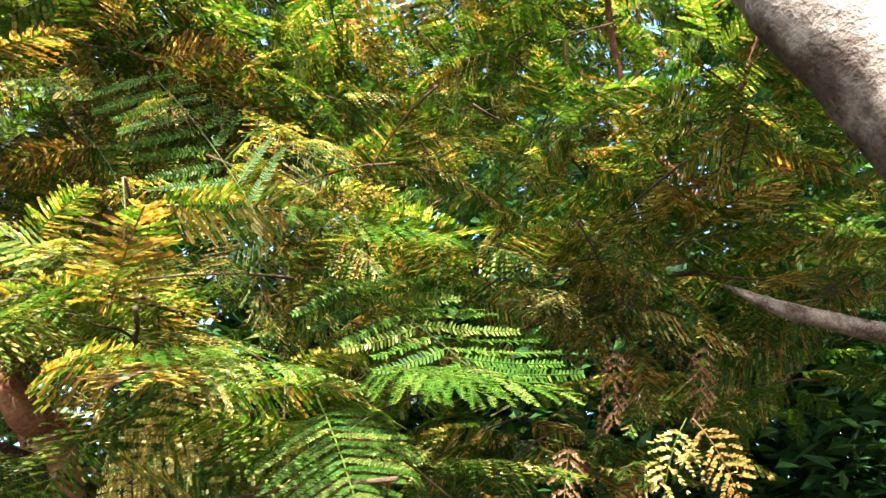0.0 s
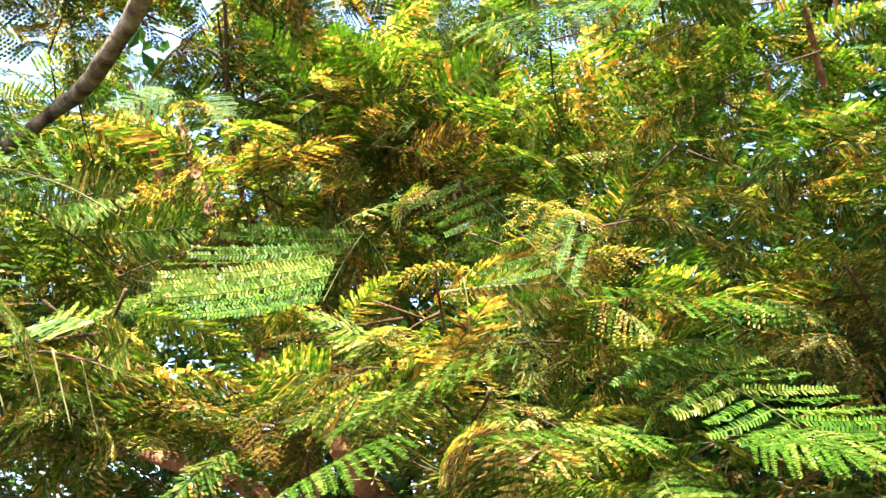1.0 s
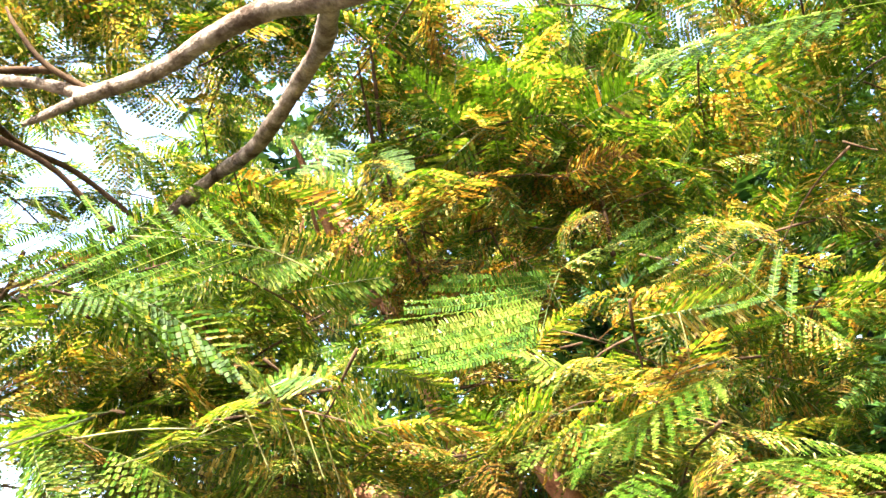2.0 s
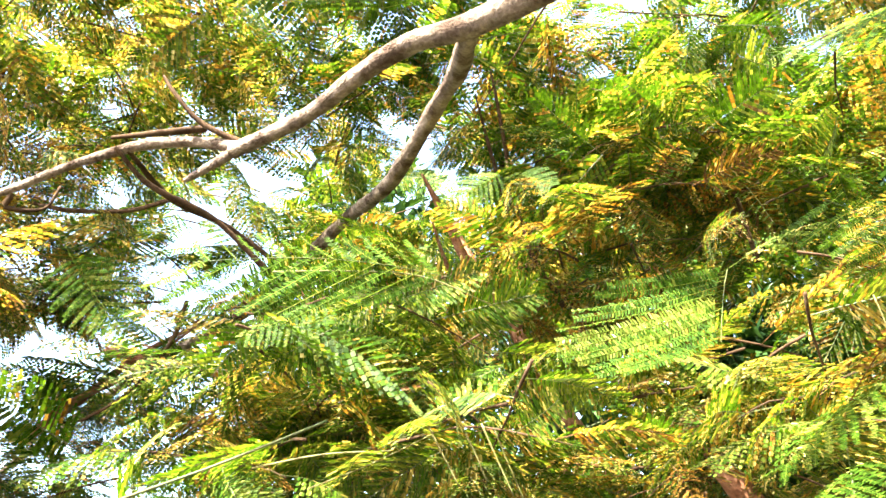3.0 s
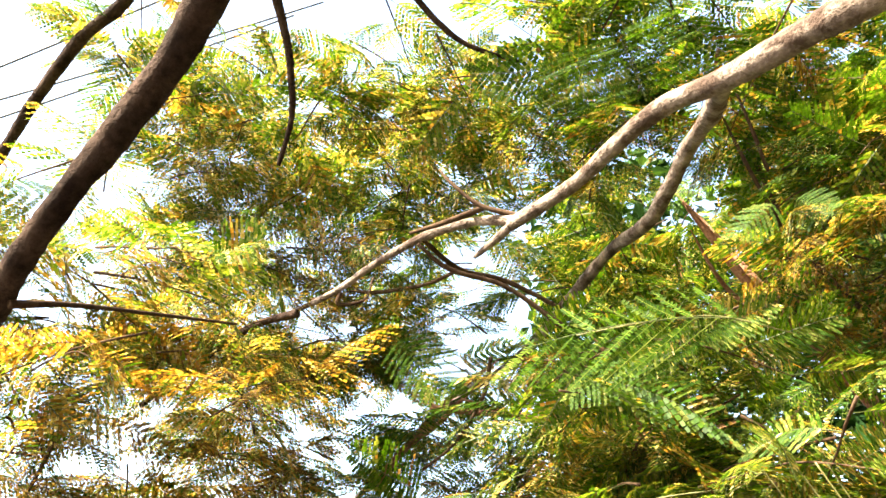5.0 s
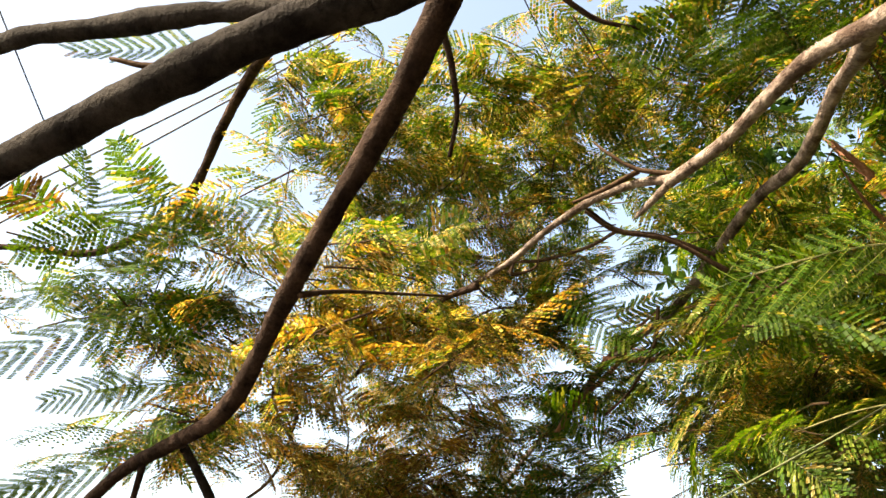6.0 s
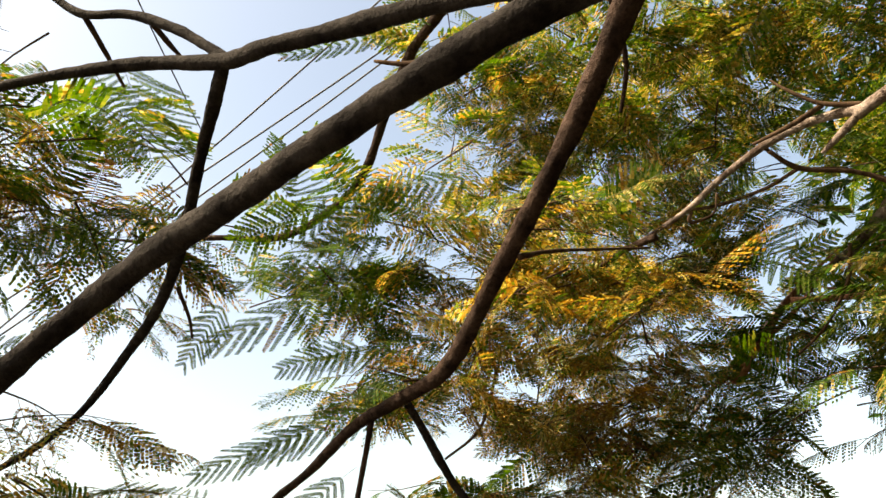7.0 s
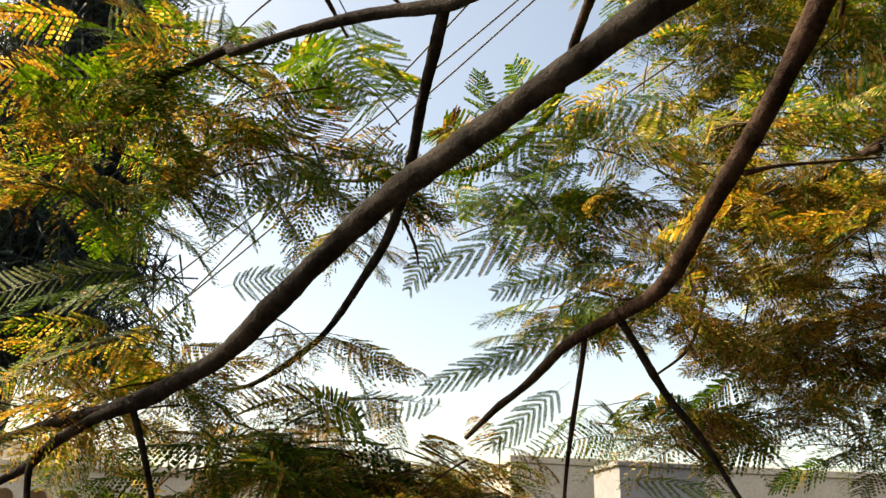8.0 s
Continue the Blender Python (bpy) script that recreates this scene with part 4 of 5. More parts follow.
clump(thicket_mass, -1.32, 1.93, 3.07, 0.46, 0.33, 0.17, 26, "A", SPARSE, 0.33)
clump(thicket_mass, -0.91, 1.47, 2.41, 0.31, 0.25, 0.09, 14, "Y", MID, 0.30)
clump(thicket_mass, -1.29, 1.40, 2.20, 0.30, 0.26, 0.12, 16, "Y", MID, 0.30)
clump(thicket_mass, -2.11, 2.36, 3.78, 0.50, 0.44, 0.41, 18, "B", SPARSE, 0.33)
clump(thicket_mass, -0.19, 1.69, 2.74, 0.36, 0.30, 0.14, 18, "A", MID, 0.33)
clump(thicket_mass, -1.02, 1.66, 3.45, 0.54, 0.41, 0.33, 43, "G", SPARSE, 0.33)
clump(thicket_mass, -1.12, 1.79, 3.08, 0.53, 0.32, 0.19, 36, "A", MID, 0.33)
clump(thicket_mass, -0.60, 1.98, 3.42, 0.47, 0.40, 0.35, 24, "G", SPARSE, 0.33)
clump(thicket_mass, -1.61, 1.39, 2.62, 0.34, 0.31, 0.16, 24, "B", MID, 0.33)
clump(thicket_mass, -1.34, 1.33, 2.23, 0.30, 0.26, 0.12, 16, "B", MID, 0.30)
clump(thicket_mass, -2.06, 1.34, 2.37, 0.35, 0.33, 0.17, 22, "B", MID, 0.33)
clump(thicket_mass, -0.93, 1.45, 2.24, 0.25, 0.25, 0.14, 12, "M", MID, 0.30)
clump(tree_mass, -2.76, 1.82, 3.79, 0.57, 0.58, 0.32, 11, "B", SPARSE, 0.4)
clump(tree_mass, -2.87, 1.43, 4.02, 0.48, 0.46, 0.29, 11, "L", SPARSE, 0.4)
clump(tree_mass, -3.00, 0.57, 3.98, 0.52, 0.61, 0.33, 27, "Y", SPARSE, 0.34)
clump(tree_mass, -2.63, 1.03, 4.23, 0.52, 0.54, 0.28, 24, "L", SPARSE, 0.4)
clump(tree_mass, -3.19, 1.23, 4.20, 0.51, 0.64, 0.22, 14, "B", SPARSE, 0.4)
clump(tree_mass, -3.72, 1.25, 3.03, 0.40, 0.39, 0.41, 26, "Y", SPARSE, 0.34)
clump(tree_mass, -2.08, 1.26, 2.75, 0.35, 0.34, 0.17, 21, "B", MID, 0.4)
clump(tree_mass, -2.76, 2.15, 4.15, 0.54, 0.50, 0.46, 18, "B", SPARSE, 0.4)
clump(tree_mass, -3.31, 1.70, 2.69, 0.44, 0.47, 0.22, 8, "G", SPARSE, 0.4)
clump(tree_mass, -1.83, 1.25, 4.06, 0.40, 0.36, 0.15, 15, "B", SPARSE, 0.4)
clump(tree_mass, -3.54, 0.49, 3.90, 0.55, 0.79, 0.29, 27, "Y", SPARSE, 0.34)
clump(tree_mass, -3.81, 0.45, 3.52, 0.45, 0.71, 0.24, 34, "Y", SPARSE, 0.34)
clump(tree_mass, -2.94, 0.59, 4.21, 0.53, 0.59, 0.25, 9, "L", SPARSE, 0.4)
clump(tree_mass, -2.71, 1.06, 4.14, 0.47, 0.50, 0.25, 24, "L", SPARSE, 0.4)
clump(tree_mass, -4.06, 0.89, 2.84, 0.54, 0.67, 0.27, 18, "Y", SPARSE, 0.34)
clump(tree_mass, -3.75, 0.40, 2.97, 0.39, 0.31, 0.19, 14, "Y", SPARSE, 0.34)
clump(tree_mass, -3.35, 1.30, 3.11, 0.38, 0.36, 0.25, 9, "G", SPARSE, 0.4)
clump(tree_mass, -3.60, 1.88, 4.01, 0.51, 0.55, 0.21, 9, "B", SPARSE, 0.4)
clump(tree_mass, -2.74, 0.83, 3.79, 0.63, 0.66, 0.50, 34, "Y", SPARSE, 0.34)
clump(tree_mass, -3.08, 0.22, 2.95, 0.37, 0.49, 0.44, 28, "R", SPARSE, 0.34)
clump(tree_mass, -3.03, 0.70, 3.39, 0.29, 0.31, 0.23, 18, "A", SPARSE, 0.34)
clump(tree_mass, -3.19, 0.21, 2.75, 0.42, 0.47, 0.38, 20, "Y", SPARSE, 0.34)
clump(tree_mass, -3.58, 0.95, 2.47, 0.61, 0.71, 0.30, 35, "R", SPARSE, 0.34)
clump(tree_mass, -3.83, 0.11, 2.38, 0.40, 0.43, 0.23, 20, "R", SPARSE, 0.34)
clump(tree_mass, -3.62, -0.76, 3.23, 0.36, 0.58, 0.11, 17, "G", SPARSE, 0.4)
clump(tree_mass, -3.21, -0.41, 3.18, 0.35, 0.31, 0.28, 13, "Y", SPARSE, 0.34)
clump(tree_mass, -3.56, -0.76, 2.88, 0.30, 0.45, 0.09, 13, "O", SPARSE, 0.4)
clump(tree_mass, -3.80, -0.31, 2.58, 0.35, 0.28, 0.25, 12, "G", SPARSE, 0.4)
clump(tree_mass, -2.70, 1.48, 2.40, 0.50, 0.47, 0.36, 27, "Y", SPARSE, 0.34)
clump(tree_mass, -1.96, 0.89, 2.61, 0.33, 0.34, 0.24, 7, "G", SPARSE, 0.4)
clump(tree_mass, -3.32, -0.28, 3.87, 0.29, 0.22, 0.24, 5, "O", SPARSE, 0.4)
clump(tree_mass, -3.01, 0.03, 4.07, 0.38, 0.30, 0.29, 11, "G", SPARSE, 0.4)
clump(tree_mass, -3.18, 1.05, 3.18, 0.47, 0.49, 0.24, 22, "Y", SPARSE, 0.34)
clump(tree_mass, -2.16, 1.41, 3.68, 0.43, 0.41, 0.38, 32, "Y", SPARSE, 0.34)
clump(tree_mass, -3.15, 0.52, 3.59, 0.33, 0.31, 0.35, 11, "R", SPARSE, 0.34)
clump(tree_mass, -2.99, -2.84, 2.71, 0.33, 0.27, 0.30, 15, "A", SPARSE, 0.34)
clump(tree_mass, -3.36, -2.69, 2.85, 0.29, 0.25, 0.30, 10, "A", SPARSE, 0.4)
clump(tree_mass, -1.45, 1.19, 3.98, 0.40, 0.32, 0.21, 27, "G", SPARSE, 0.4)
clump(tree_mass, -1.96, 1.13, 4.19, 0.36, 0.33, 0.20, 20, "O", SPARSE, 0.4)
clump(tree_mass, -3.53, 0.03, 4.26, 0.40, 0.42, 0.36, 15, "L", SPARSE, 0.4)
clump(tree_mass, -2.49, 1.14, 4.40, 0.37, 0.37, 0.23, 8, "L", SPARSE, 0.4)
clump(tree_mass, -2.90, -2.87, 3.06, 0.30, 0.29, 0.20, 11, "A", SPARSE, 0.34)
clump(tree_mass, -3.10, -2.48, 3.22, 0.29, 0.25, 0.21, 4, "A", SPARSE, 0.4)
clump(tree_mass, -3.35, -2.10, 3.37, 0.25, 0.17, 0.22, 6, "A", SPARSE, 0.34)
clump(tree_mass, -3.40, -1.72, 3.55, 0.25, 0.17, 0.17, 3, "G", SPARSE, 0.4)
clump(tree_mass, -3.35, -2.41, 3.04, 0.30, 0.35, 0.16, 6, "M", SPARSE, 0.4)
clump(tree_mass, -3.78, -1.72, 3.12, 0.30, 0.32, 0.15, 6, "A", SPARSE, 0.4)
clump(tree_mass, -3.81, -1.66, 2.82, 0.25, 0.17, 0.17, 3, "A", SPARSE, 0.34)
clump(tree_mass, -3.72, -0.78, 3.08, 0.35, 0.44, 0.18, 17, "G", SPARSE, 0.4)
clump(tree_mass, -3.22, -0.38, 2.91, 0.24, 0.22, 0.34, 12, "Y", SPARSE, 0.34)
clump(tree_mass, -3.74, -0.64, 2.73, 0.30, 0.26, 0.17, 4, "G", SPARSE, 0.4)
clump(tree_mass, -3.49, -2.47, 2.02, 0.31, 0.40, 0.09, 30, "R", SPARSE, 0.34)
clump(tree_mass, -3.67, -1.72, 1.76, 0.30, 0.33, 0.20, 61, "R", SPARSE, 0.34)
clump(tree_mass, -3.75, -1.01, 1.65, 0.30, 0.39, 0.15, 68, "R", SPARSE, 0.34)
clump(tree_mass, -3.61, 0.22, 2.45, 0.55, 0.67, 0.50, 25, "R", SPARSE, 0.34)
clump(tree_mass, -3.73, 0.63, 1.90, 0.45, 0.52, 0.34, 21, "G", SPARSE, 0.4)
clump(tree_mass, -3.77, -0.12, 1.98, 0.35, 0.35, 0.17, 10, "M", SPARSE, 0.4)
clump(tree_mass, -3.52, -2.35, 2.46, 0.29, 0.22, 0.21, 8, "G", SPARSE, 0.4)
clump(tree_mass, -3.04, -2.36, 3.18, 0.31, 0.35, 0.26, 12, "M", SPARSE, 0.4)
clump(tree_mass, -3.39, -2.05, 2.92, 0.30, 0.32, 0.16, 10, "G", SPARSE, 0.4)
clump(tree_mass, -3.36, -2.12, 3.16, 0.30, 0.20, 0.16, 5, "A", SPARSE, 0.4)
clump(tree_mass, -3.89, -2.67, 1.71, 0.30, 0.26, 0.14, 7, "O", SPARSE, 0.4)
clump(tree_mass, -3.23, 0.08, 2.95, 0.44, 0.52, 0.31, 18, "R", SPARSE, 0.34)
clump(thicket_mass, -1.70, 3.42, 3.83, 1.54, 0.95, 0.85, 114, "O", FAR, 0.36)
clump(thicket_mass, 0.16, 3.80, 3.91, 1.71, 0.60, 0.68, 114, "G", FAR, 0.36)
clump(thicket_mass, 1.88, 3.60, 3.46, 1.25, 0.82, 0.85, 114, "G", FAR, 0.36)
clump(thicket_mass, -0.11, 3.53, 2.48, 1.95, 0.51, 0.42, 138, "M", FAR, 0.36)
clump(thicket_mass, -2.59, 2.80, 3.89, 1.18, 0.92, 0.85, 114, "O", FAR, 0.36)
clump(thicket_mass, -2.28, 2.98, 3.85, 1.26, 0.81, 1.02, 138, "G", FAR, 0.36)
clump(thicket_mass, -2.52, 2.48, 2.50, 0.95, 0.78, 0.42, 92, "G", FAR, 0.36)
clump(thicket_mass, -3.06, 2.70, 3.30, 0.90, 0.77, 0.68, 92, "G", FAR, 0.36)
clump(thicket_mass, -4.05, 1.43, 3.82, 0.94, 1.15, 0.97, 92, "O", FAR, 0.36)
# unseen clumps added overhead to cast shade on the leaves below
clump(tree_mass, -1.30, 0.50, 4.40, 0.6, 0.6, 0.25, 12, "O", FAR, 0.36)
clump(tree_mass, -0.70, 0.60, 4.30, 0.5, 0.5, 0.25, 12, "O", FAR, 0.36)
clump(tree_mass, 0.50, 0.70, 3.80, 0.4, 0.4, 0.25, 72, "O", FAR, 0.36)
clump(tree_mass, 0.95, 0.75, 3.80, 0.4, 0.4, 0.25, 72, "O", FAR, 0.36)
clump(tree_mass, 1.40, 0.80, 3.80, 0.4, 0.4, 0.25, 57, "O", FAR, 0.36)
clump(tree_mass, 0.70, 1.20, 4.00, 0.4, 0.4, 0.25, 36, "O", FAR, 0.36)
clump(tree_mass, 0.80, 0.35, 3.80, 0.4, 0.4, 0.25, 57, "O", FAR, 0.36)
clump(tree_mass, 1.30, 0.40, 3.80, 0.4, 0.4, 0.25, 43, "O", FAR, 0.36)
clump(tree_mass, 0.50, 2.20, 5.70, 0.6, 0.6, 0.25, 60, "O", FAR, 0.36)
clump(tree_mass, 1.30, 2.40, 5.70, 0.6, 0.6, 0.25, 80, "O", FAR, 0.36)
clump(tree_mass, 2.10, 2.60, 5.70, 0.6, 0.6, 0.25, 80, "O", FAR, 0.36)
clump(tree_mass, -3.17, -2.54, 1.86, 0.22, 0.31, 0.09, 20, "R", SPARSE, 0.34)
clump(tree_mass, -3.01, 1.11, 2.26, 0.45, 0.46, 0.36, 27, "G", SPARSE, 0.4)
# two more unseen clumps, added to shade the right side
clump(tree_mass, 0.80, 0.20, 3.95, 0.5, 0.5, 0.25, 64, "O", FAR, 0.36)
clump(tree_mass, 1.35, 0.95, 4.20, 0.5, 0.5, 0.25, 64, "O", FAR, 0.36)
clump(tree_mass, -3.67, 0.44, 2.21, 0.30, 0.54, 0.49, 40, "R", SPARSE, 0.34)
clump(tree_mass, -4.03, 0.69, 2.06, 0.30, 0.59, 0.35, 27, "G", SPARSE, 0.40)
clump(tree_mass, -3.94, 0.11, 1.88, 0.25, 0.42, 0.22, 16, "M", SPARSE, 0.40)
clump(tree_mass, -3.38, 0.61, 2.63, 0.25, 0.29, 0.29, 27, "A", SPARSE, 0.34)
clump(tree_mass, -3.42, -1.34, 1.64, 0.25, 0.52, 0.10, 70, "R", SPARSE, 0.34)
clump(tree_mass, -3.36, -1.97, 1.67, 0.20, 0.35, 0.11, 20, "G", SPARSE, 0.40)
clump(tree_mass, -3.49, -1.62, 1.79, 0.20, 0.35, 0.12, 18, "G", SPARSE, 0.40)
clump(tree_mass, -2.97, -2.36, 3.28, 0.20, 0.32, 0.16, 8, "G", SPARSE, 0.40)
clump(tree_mass, -2.93, -2.01, 3.02, 0.15, 0.14, 0.20, 10, "A", SPARSE, 0.34)
clump(tree_mass, -2.93, -1.71, 3.21, 0.15, 0.14, 0.16, 5, "G", SPARSE, 0.40)
clump(tree_mass, -3.11, -1.79, 2.80, 0.20, 0.35, 0.12, 9, "M", SPARSE, 0.40)
clump(tree_mass, -3.22, -2.48, 2.66, 0.20, 0.37, 0.14, 7, "G", SPARSE, 0.40)
clump(tree_mass, -3.34, -2.31, 2.06, 0.20, 0.40, 0.13, 19, "Y", SPARSE, 0.34)
clump(tree_mass, -3.64, 0.90, 2.31, 0.43, 0.90, 0.29, 38, "R", SPARSE, 0.34)
clump(tree_mass, -3.52, 1.56, 2.53, 0.36, 0.63, 0.42, 23, "G", SPARSE, 0.40)
clump(tree_mass, -3.04, 0.05, 2.75, 0.32, 0.49, 0.41, 38, "R", SPARSE, 0.34)
clump(tree_mass, -3.45, -0.31, 2.58, 0.22, 0.28, 0.30, 22, "A", SPARSE, 0.34)
clump(thicket_mass, 0.18, 2.40, 4.27, 0.67, 0.33, 0.21, 29, "G", SPARSE, 0.33)
clump(thicket_mass, -0.94, 2.02, 4.11, 0.54, 0.31, 0.15, 26, "M", SPARSE, 0.33)
clump(thicket_mass, 0.13, 2.58, 4.13, 0.69, 0.30, 0.21, 29, "M", SPARSE, 0.33)
clump(thicket_mass, -1.59, 1.67, 3.89, 0.41, 0.31, 0.21, 26, "B", SPARSE, 0.33)
clump(thicket_mass, -1.76, 1.30, 2.17, 0.22, 0.16, 0.10, 14, "L", MID, 0.28)
clump(thicket_mass, -1.92, 1.35, 2.42, 0.21, 0.16, 0.10, 14, "Y", MID, 0.28)
clump(thicket_mass, -1.44, 1.33, 2.07, 0.20, 0.13, 0.06, 8, "Y", MID, 0.26)
# thicket carried higher, added to shade the hedge and cover sky
clump(thicket_mass, 1.50, 2.80, 4.60, 0.7, 0.6, 0.4, 80, "G", FAR, 0.40)
clump(thicket_mass, 0.50, 3.20, 4.90, 0.7, 0.6, 0.4, 80, "G", FAR, 0.40)
clump(thicket_mass, 2.50, 3.00, 4.50, 0.7, 0.6, 0.5, 80, "G", FAR, 0.40)
clump(tree_mass, -3.68, 1.05, 3.06, 0.38, 0.32, 0.28, 32, "R", SPARSE, 0.34)
clump(tree_mass, -3.89, 1.53, 2.83, 0.48, 0.38, 0.25, 23, "M", SPARSE, 0.34)
clump(tree_mass, -3.44, 1.31, 3.32, 0.31, 0.26, 0.19, 15, "G", SPARSE, 0.34)
clump(tree_mass, -3.48, 0.57, 3.67, 0.28, 0.27, 0.17, 19, "Y", SPARSE, 0.34)
clump(tree_mass, -3.35, 1.56, 2.73, 0.32, 0.41, 0.36, 21, "G", SPARSE, 0.34)
clump(tree_mass, -3.02, 1.97, 2.46, 0.32, 0.41, 0.23, 17, "M", SPARSE, 0.34)
clump(thicket_mass, -0.51, 2.19, 4.25, 0.35, 0.33, 0.20, 30, "G", SPARSE, 0.33)
clump(thicket_mass, -0.53, 2.06, 4.18, 0.36, 0.31, 0.15, 24, "G", SPARSE, 0.33)
clump(tree_mass, -3.27, 0.64, 4.13, 0.40, 0.34, 0.26, 26, "Y", SPARSE, 0.34)
clump(tree_mass, -2.64, 0.77, 4.10, 0.33, 0.29, 0.14, 18, "Y", SPARSE, 0.34)
clump(tree_mass, -3.97, 1.24, 3.33, 0.31, 0.30, 0.34, 18, "M", SPARSE, 0.34)
clump(tree_mass, -3.33, 0.37, 3.91, 0.43, 0.41, 0.28, 30, "Y", SPARSE, 0.34)
clump(tree_mass, -2.49, 0.80, 4.09, 0.32, 0.31, 0.20, 18, "L", SPARSE, 0.34)
clump(tree_mass, -3.80, 0.32, 3.48, 0.30, 0.29, 0.23, 20, "Y", SPARSE, 0.34)
clump(tree_mass, -3.46, 0.06, 4.31, 0.31, 0.29, 0.21, 18, "L", SPARSE, 0.34)
clump(tree_mass, -4.14, 1.03, 3.04, 0.51, 0.47, 0.29, 26, "R", SPARSE, 0.34)
clump(tree_mass, -3.01, -0.44, 2.36, 0.12, 0.16, 0.17, 12, "R", SPARSE, 0.30)
clump(tree_mass, -2.72, -0.33, 2.55, 0.11, 0.13, 0.18, 12, "R", SPARSE, 0.30)
clump(tree_mass, -2.51, -0.06, 2.88, 0.14, 0.18, 0.17, 14, "Y", SPARSE, 0.32)
clump(tree_mass, -2.72, 0.27, 2.70, 0.18, 0.25, 0.16, 14, "R", SPARSE, 0.32)
clump(tree_mass, -3.44, -0.59, 2.40, 0.15, 0.22, 0.14, 10, "G", SPARSE, 0.38)
clump(tree_mass, -3.18, -2.39, 3.29, 0.21, 0.28, 0.30, 16, "M", SPARSE, 0.36)
clump(tree_mass, -3.39, -2.23, 2.79, 0.21, 0.32, 0.16, 13, "G", SPARSE, 0.38)
clump(tree_mass, -3.47, -1.95, 2.25, 0.17, 0.33, 0.10, 10, "A", SPARSE, 0.34)
clump(tree_mass, -3.22, -1.69, 2.86, 0.16, 0.27, 0.14, 9, "A", SPARSE, 0.34)
clump(tree_mass, -3.47, -1.74, 1.91, 0.18, 0.42, 0.09, 14, "R", SPARSE, 0.32)
# unseen crown added overhead and round the trunk behind the eye, to block light
for x, y, z, n in [(-1.7, -0.35, 4.25, 4), (-2.4, -0.35, 4.3, 4), (-0.2, -3.9, 5.1, 24), (1.0, -3.4, 4.8, 30), (2.0, -3.0, 4.6, 30), (2.4, -1.8, 4.4, 34), (2.9, -0.6, 4.2, 34), (3.3, -2.2, 3.6, 34), (3.0, 0.6, 4.3, 30), (3.4, -0.9, 3.3, 34), (2.2, -3.8, 3.7, 30)]:
    clump(tree_mass, x, y, z, 0.7, 0.7, 0.35, n, "O", FAR, 0.45)
tree_mass.done()
thicket_mass.done()

# ---- hedge of broad leaves far behind, added to keep the low gaps dark ----
def leaf_cloud(name, mat, centres, count, size, seed):
    """Many small broad leaves, each a folded blade of two faces, round several centres."""
    rs = np.random.RandomState(seed)
    C = np.array(centres)
    pick = rs.randint(len(C), size=count)
    u = rs.normal(0, 1, (count, 3))
    u *= (rs.rand(count) ** 0.45 / np.linalg.norm(u, axis=1))[:, None]
    p = C[pick, :3] + u * C[pick, 3:6]
    d = rs.normal(0, 1, (count, 3)) * (1, 1, 0.5)
    d /= np.linalg.norm(d, axis=1)[:, None]
    s = np.cross(d, rs.normal(0, 0.5, (count, 3)) + (0, 0, 1.0))
    s /= np.linalg.norm(s, axis=1)[:, None]
    n = np.cross(s, d)
    L = size * rs.uniform(0.6, 1.4, (count, 1))
    v = np.stack([p, p + d * L * 0.5 + s * L * 0.24 + n * L * 0.08, p + d * L, p + d * L * 0.5 - s * L * 0.24 + n * L * 0.08], 1).reshape(-1, 3)
    q = np.arange(count * 4).reshape(-1, 4)
    return quads_mesh(name, v, q)


hedge = tagged(new("broadleaf_screen"), "dark broad-leaved backdrop behind the feathery tree, filling its shaded gaps", "tree")
cents = [(x, 5.6 + 0.7 * math.sin(x * 1.7), z + 0.4 * math.sin(x * 2.3), 1.0, 0.9, 0.85) for x in np.arange(-4.4, 6.0, 1.0) for z in (0.6, 1.7, 2.8, 3.9, 5.0, 5.9)]
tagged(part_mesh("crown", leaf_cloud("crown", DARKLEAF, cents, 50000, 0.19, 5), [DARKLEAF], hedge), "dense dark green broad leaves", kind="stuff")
back = [(x, 7.6 + 0.4 * math.sin(x * 2.1), z, 0.9, 0.5, 0.7) for x in np.arange(-1.0, 6.5, 0.9) for z in (1.8, 2.8, 3.8, 4.7)]
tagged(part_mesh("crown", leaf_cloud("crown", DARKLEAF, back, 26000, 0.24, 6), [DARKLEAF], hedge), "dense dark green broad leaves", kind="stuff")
limb("trunk", hedge, [(0.5, 6.4, -0.05, 0.2), (0.4, 6.4, 1.2, 0.16), (0.2, 6.3, 3.0, 0.1), (-0.1, 6.2, 4.2, 0.05)], BARK_SHADED)
for sx, sz in ((-3.5, 3.2), (3.0, 3.4), (-5.2, 2.2), (5.0, 2.4), (-1.8, 4.0), (1.8, 4.0)):
    limb("branch", hedge, [(0.4, 6.4, 1.0, 0.09), (0.4 + 0.4 * (sx - 0.4), 6.35, 1.0 + 0.7 * (sz - 1.0), 0.06), (sx, 6.2, sz, 0.02)], BARK_SHADED, sides=8, step=0.1)

# unseen leaf wall, added behind the eye to cut sky light on the limbs
shade_grove = tagged(new("broadleaf_screen"), "added unseen broad-leaved mass blocking sky light behind the path", "tree")
cents = [(5.6 + 0.6 * math.sin(y * 1.9), y, z, 0.8, 1.0, 0.9) for y in np.arange(-8.0, 4.1, 1.2) for z in np.arange(0.8, 10.6, 1.2)]
tagged(part_mesh("crown", leaf_cloud("crown", DARKLEAF, cents, 34000, 0.38, 7), [DARKLEAF], shade_grove), "dense dark green broad leaves", kind="stuff")
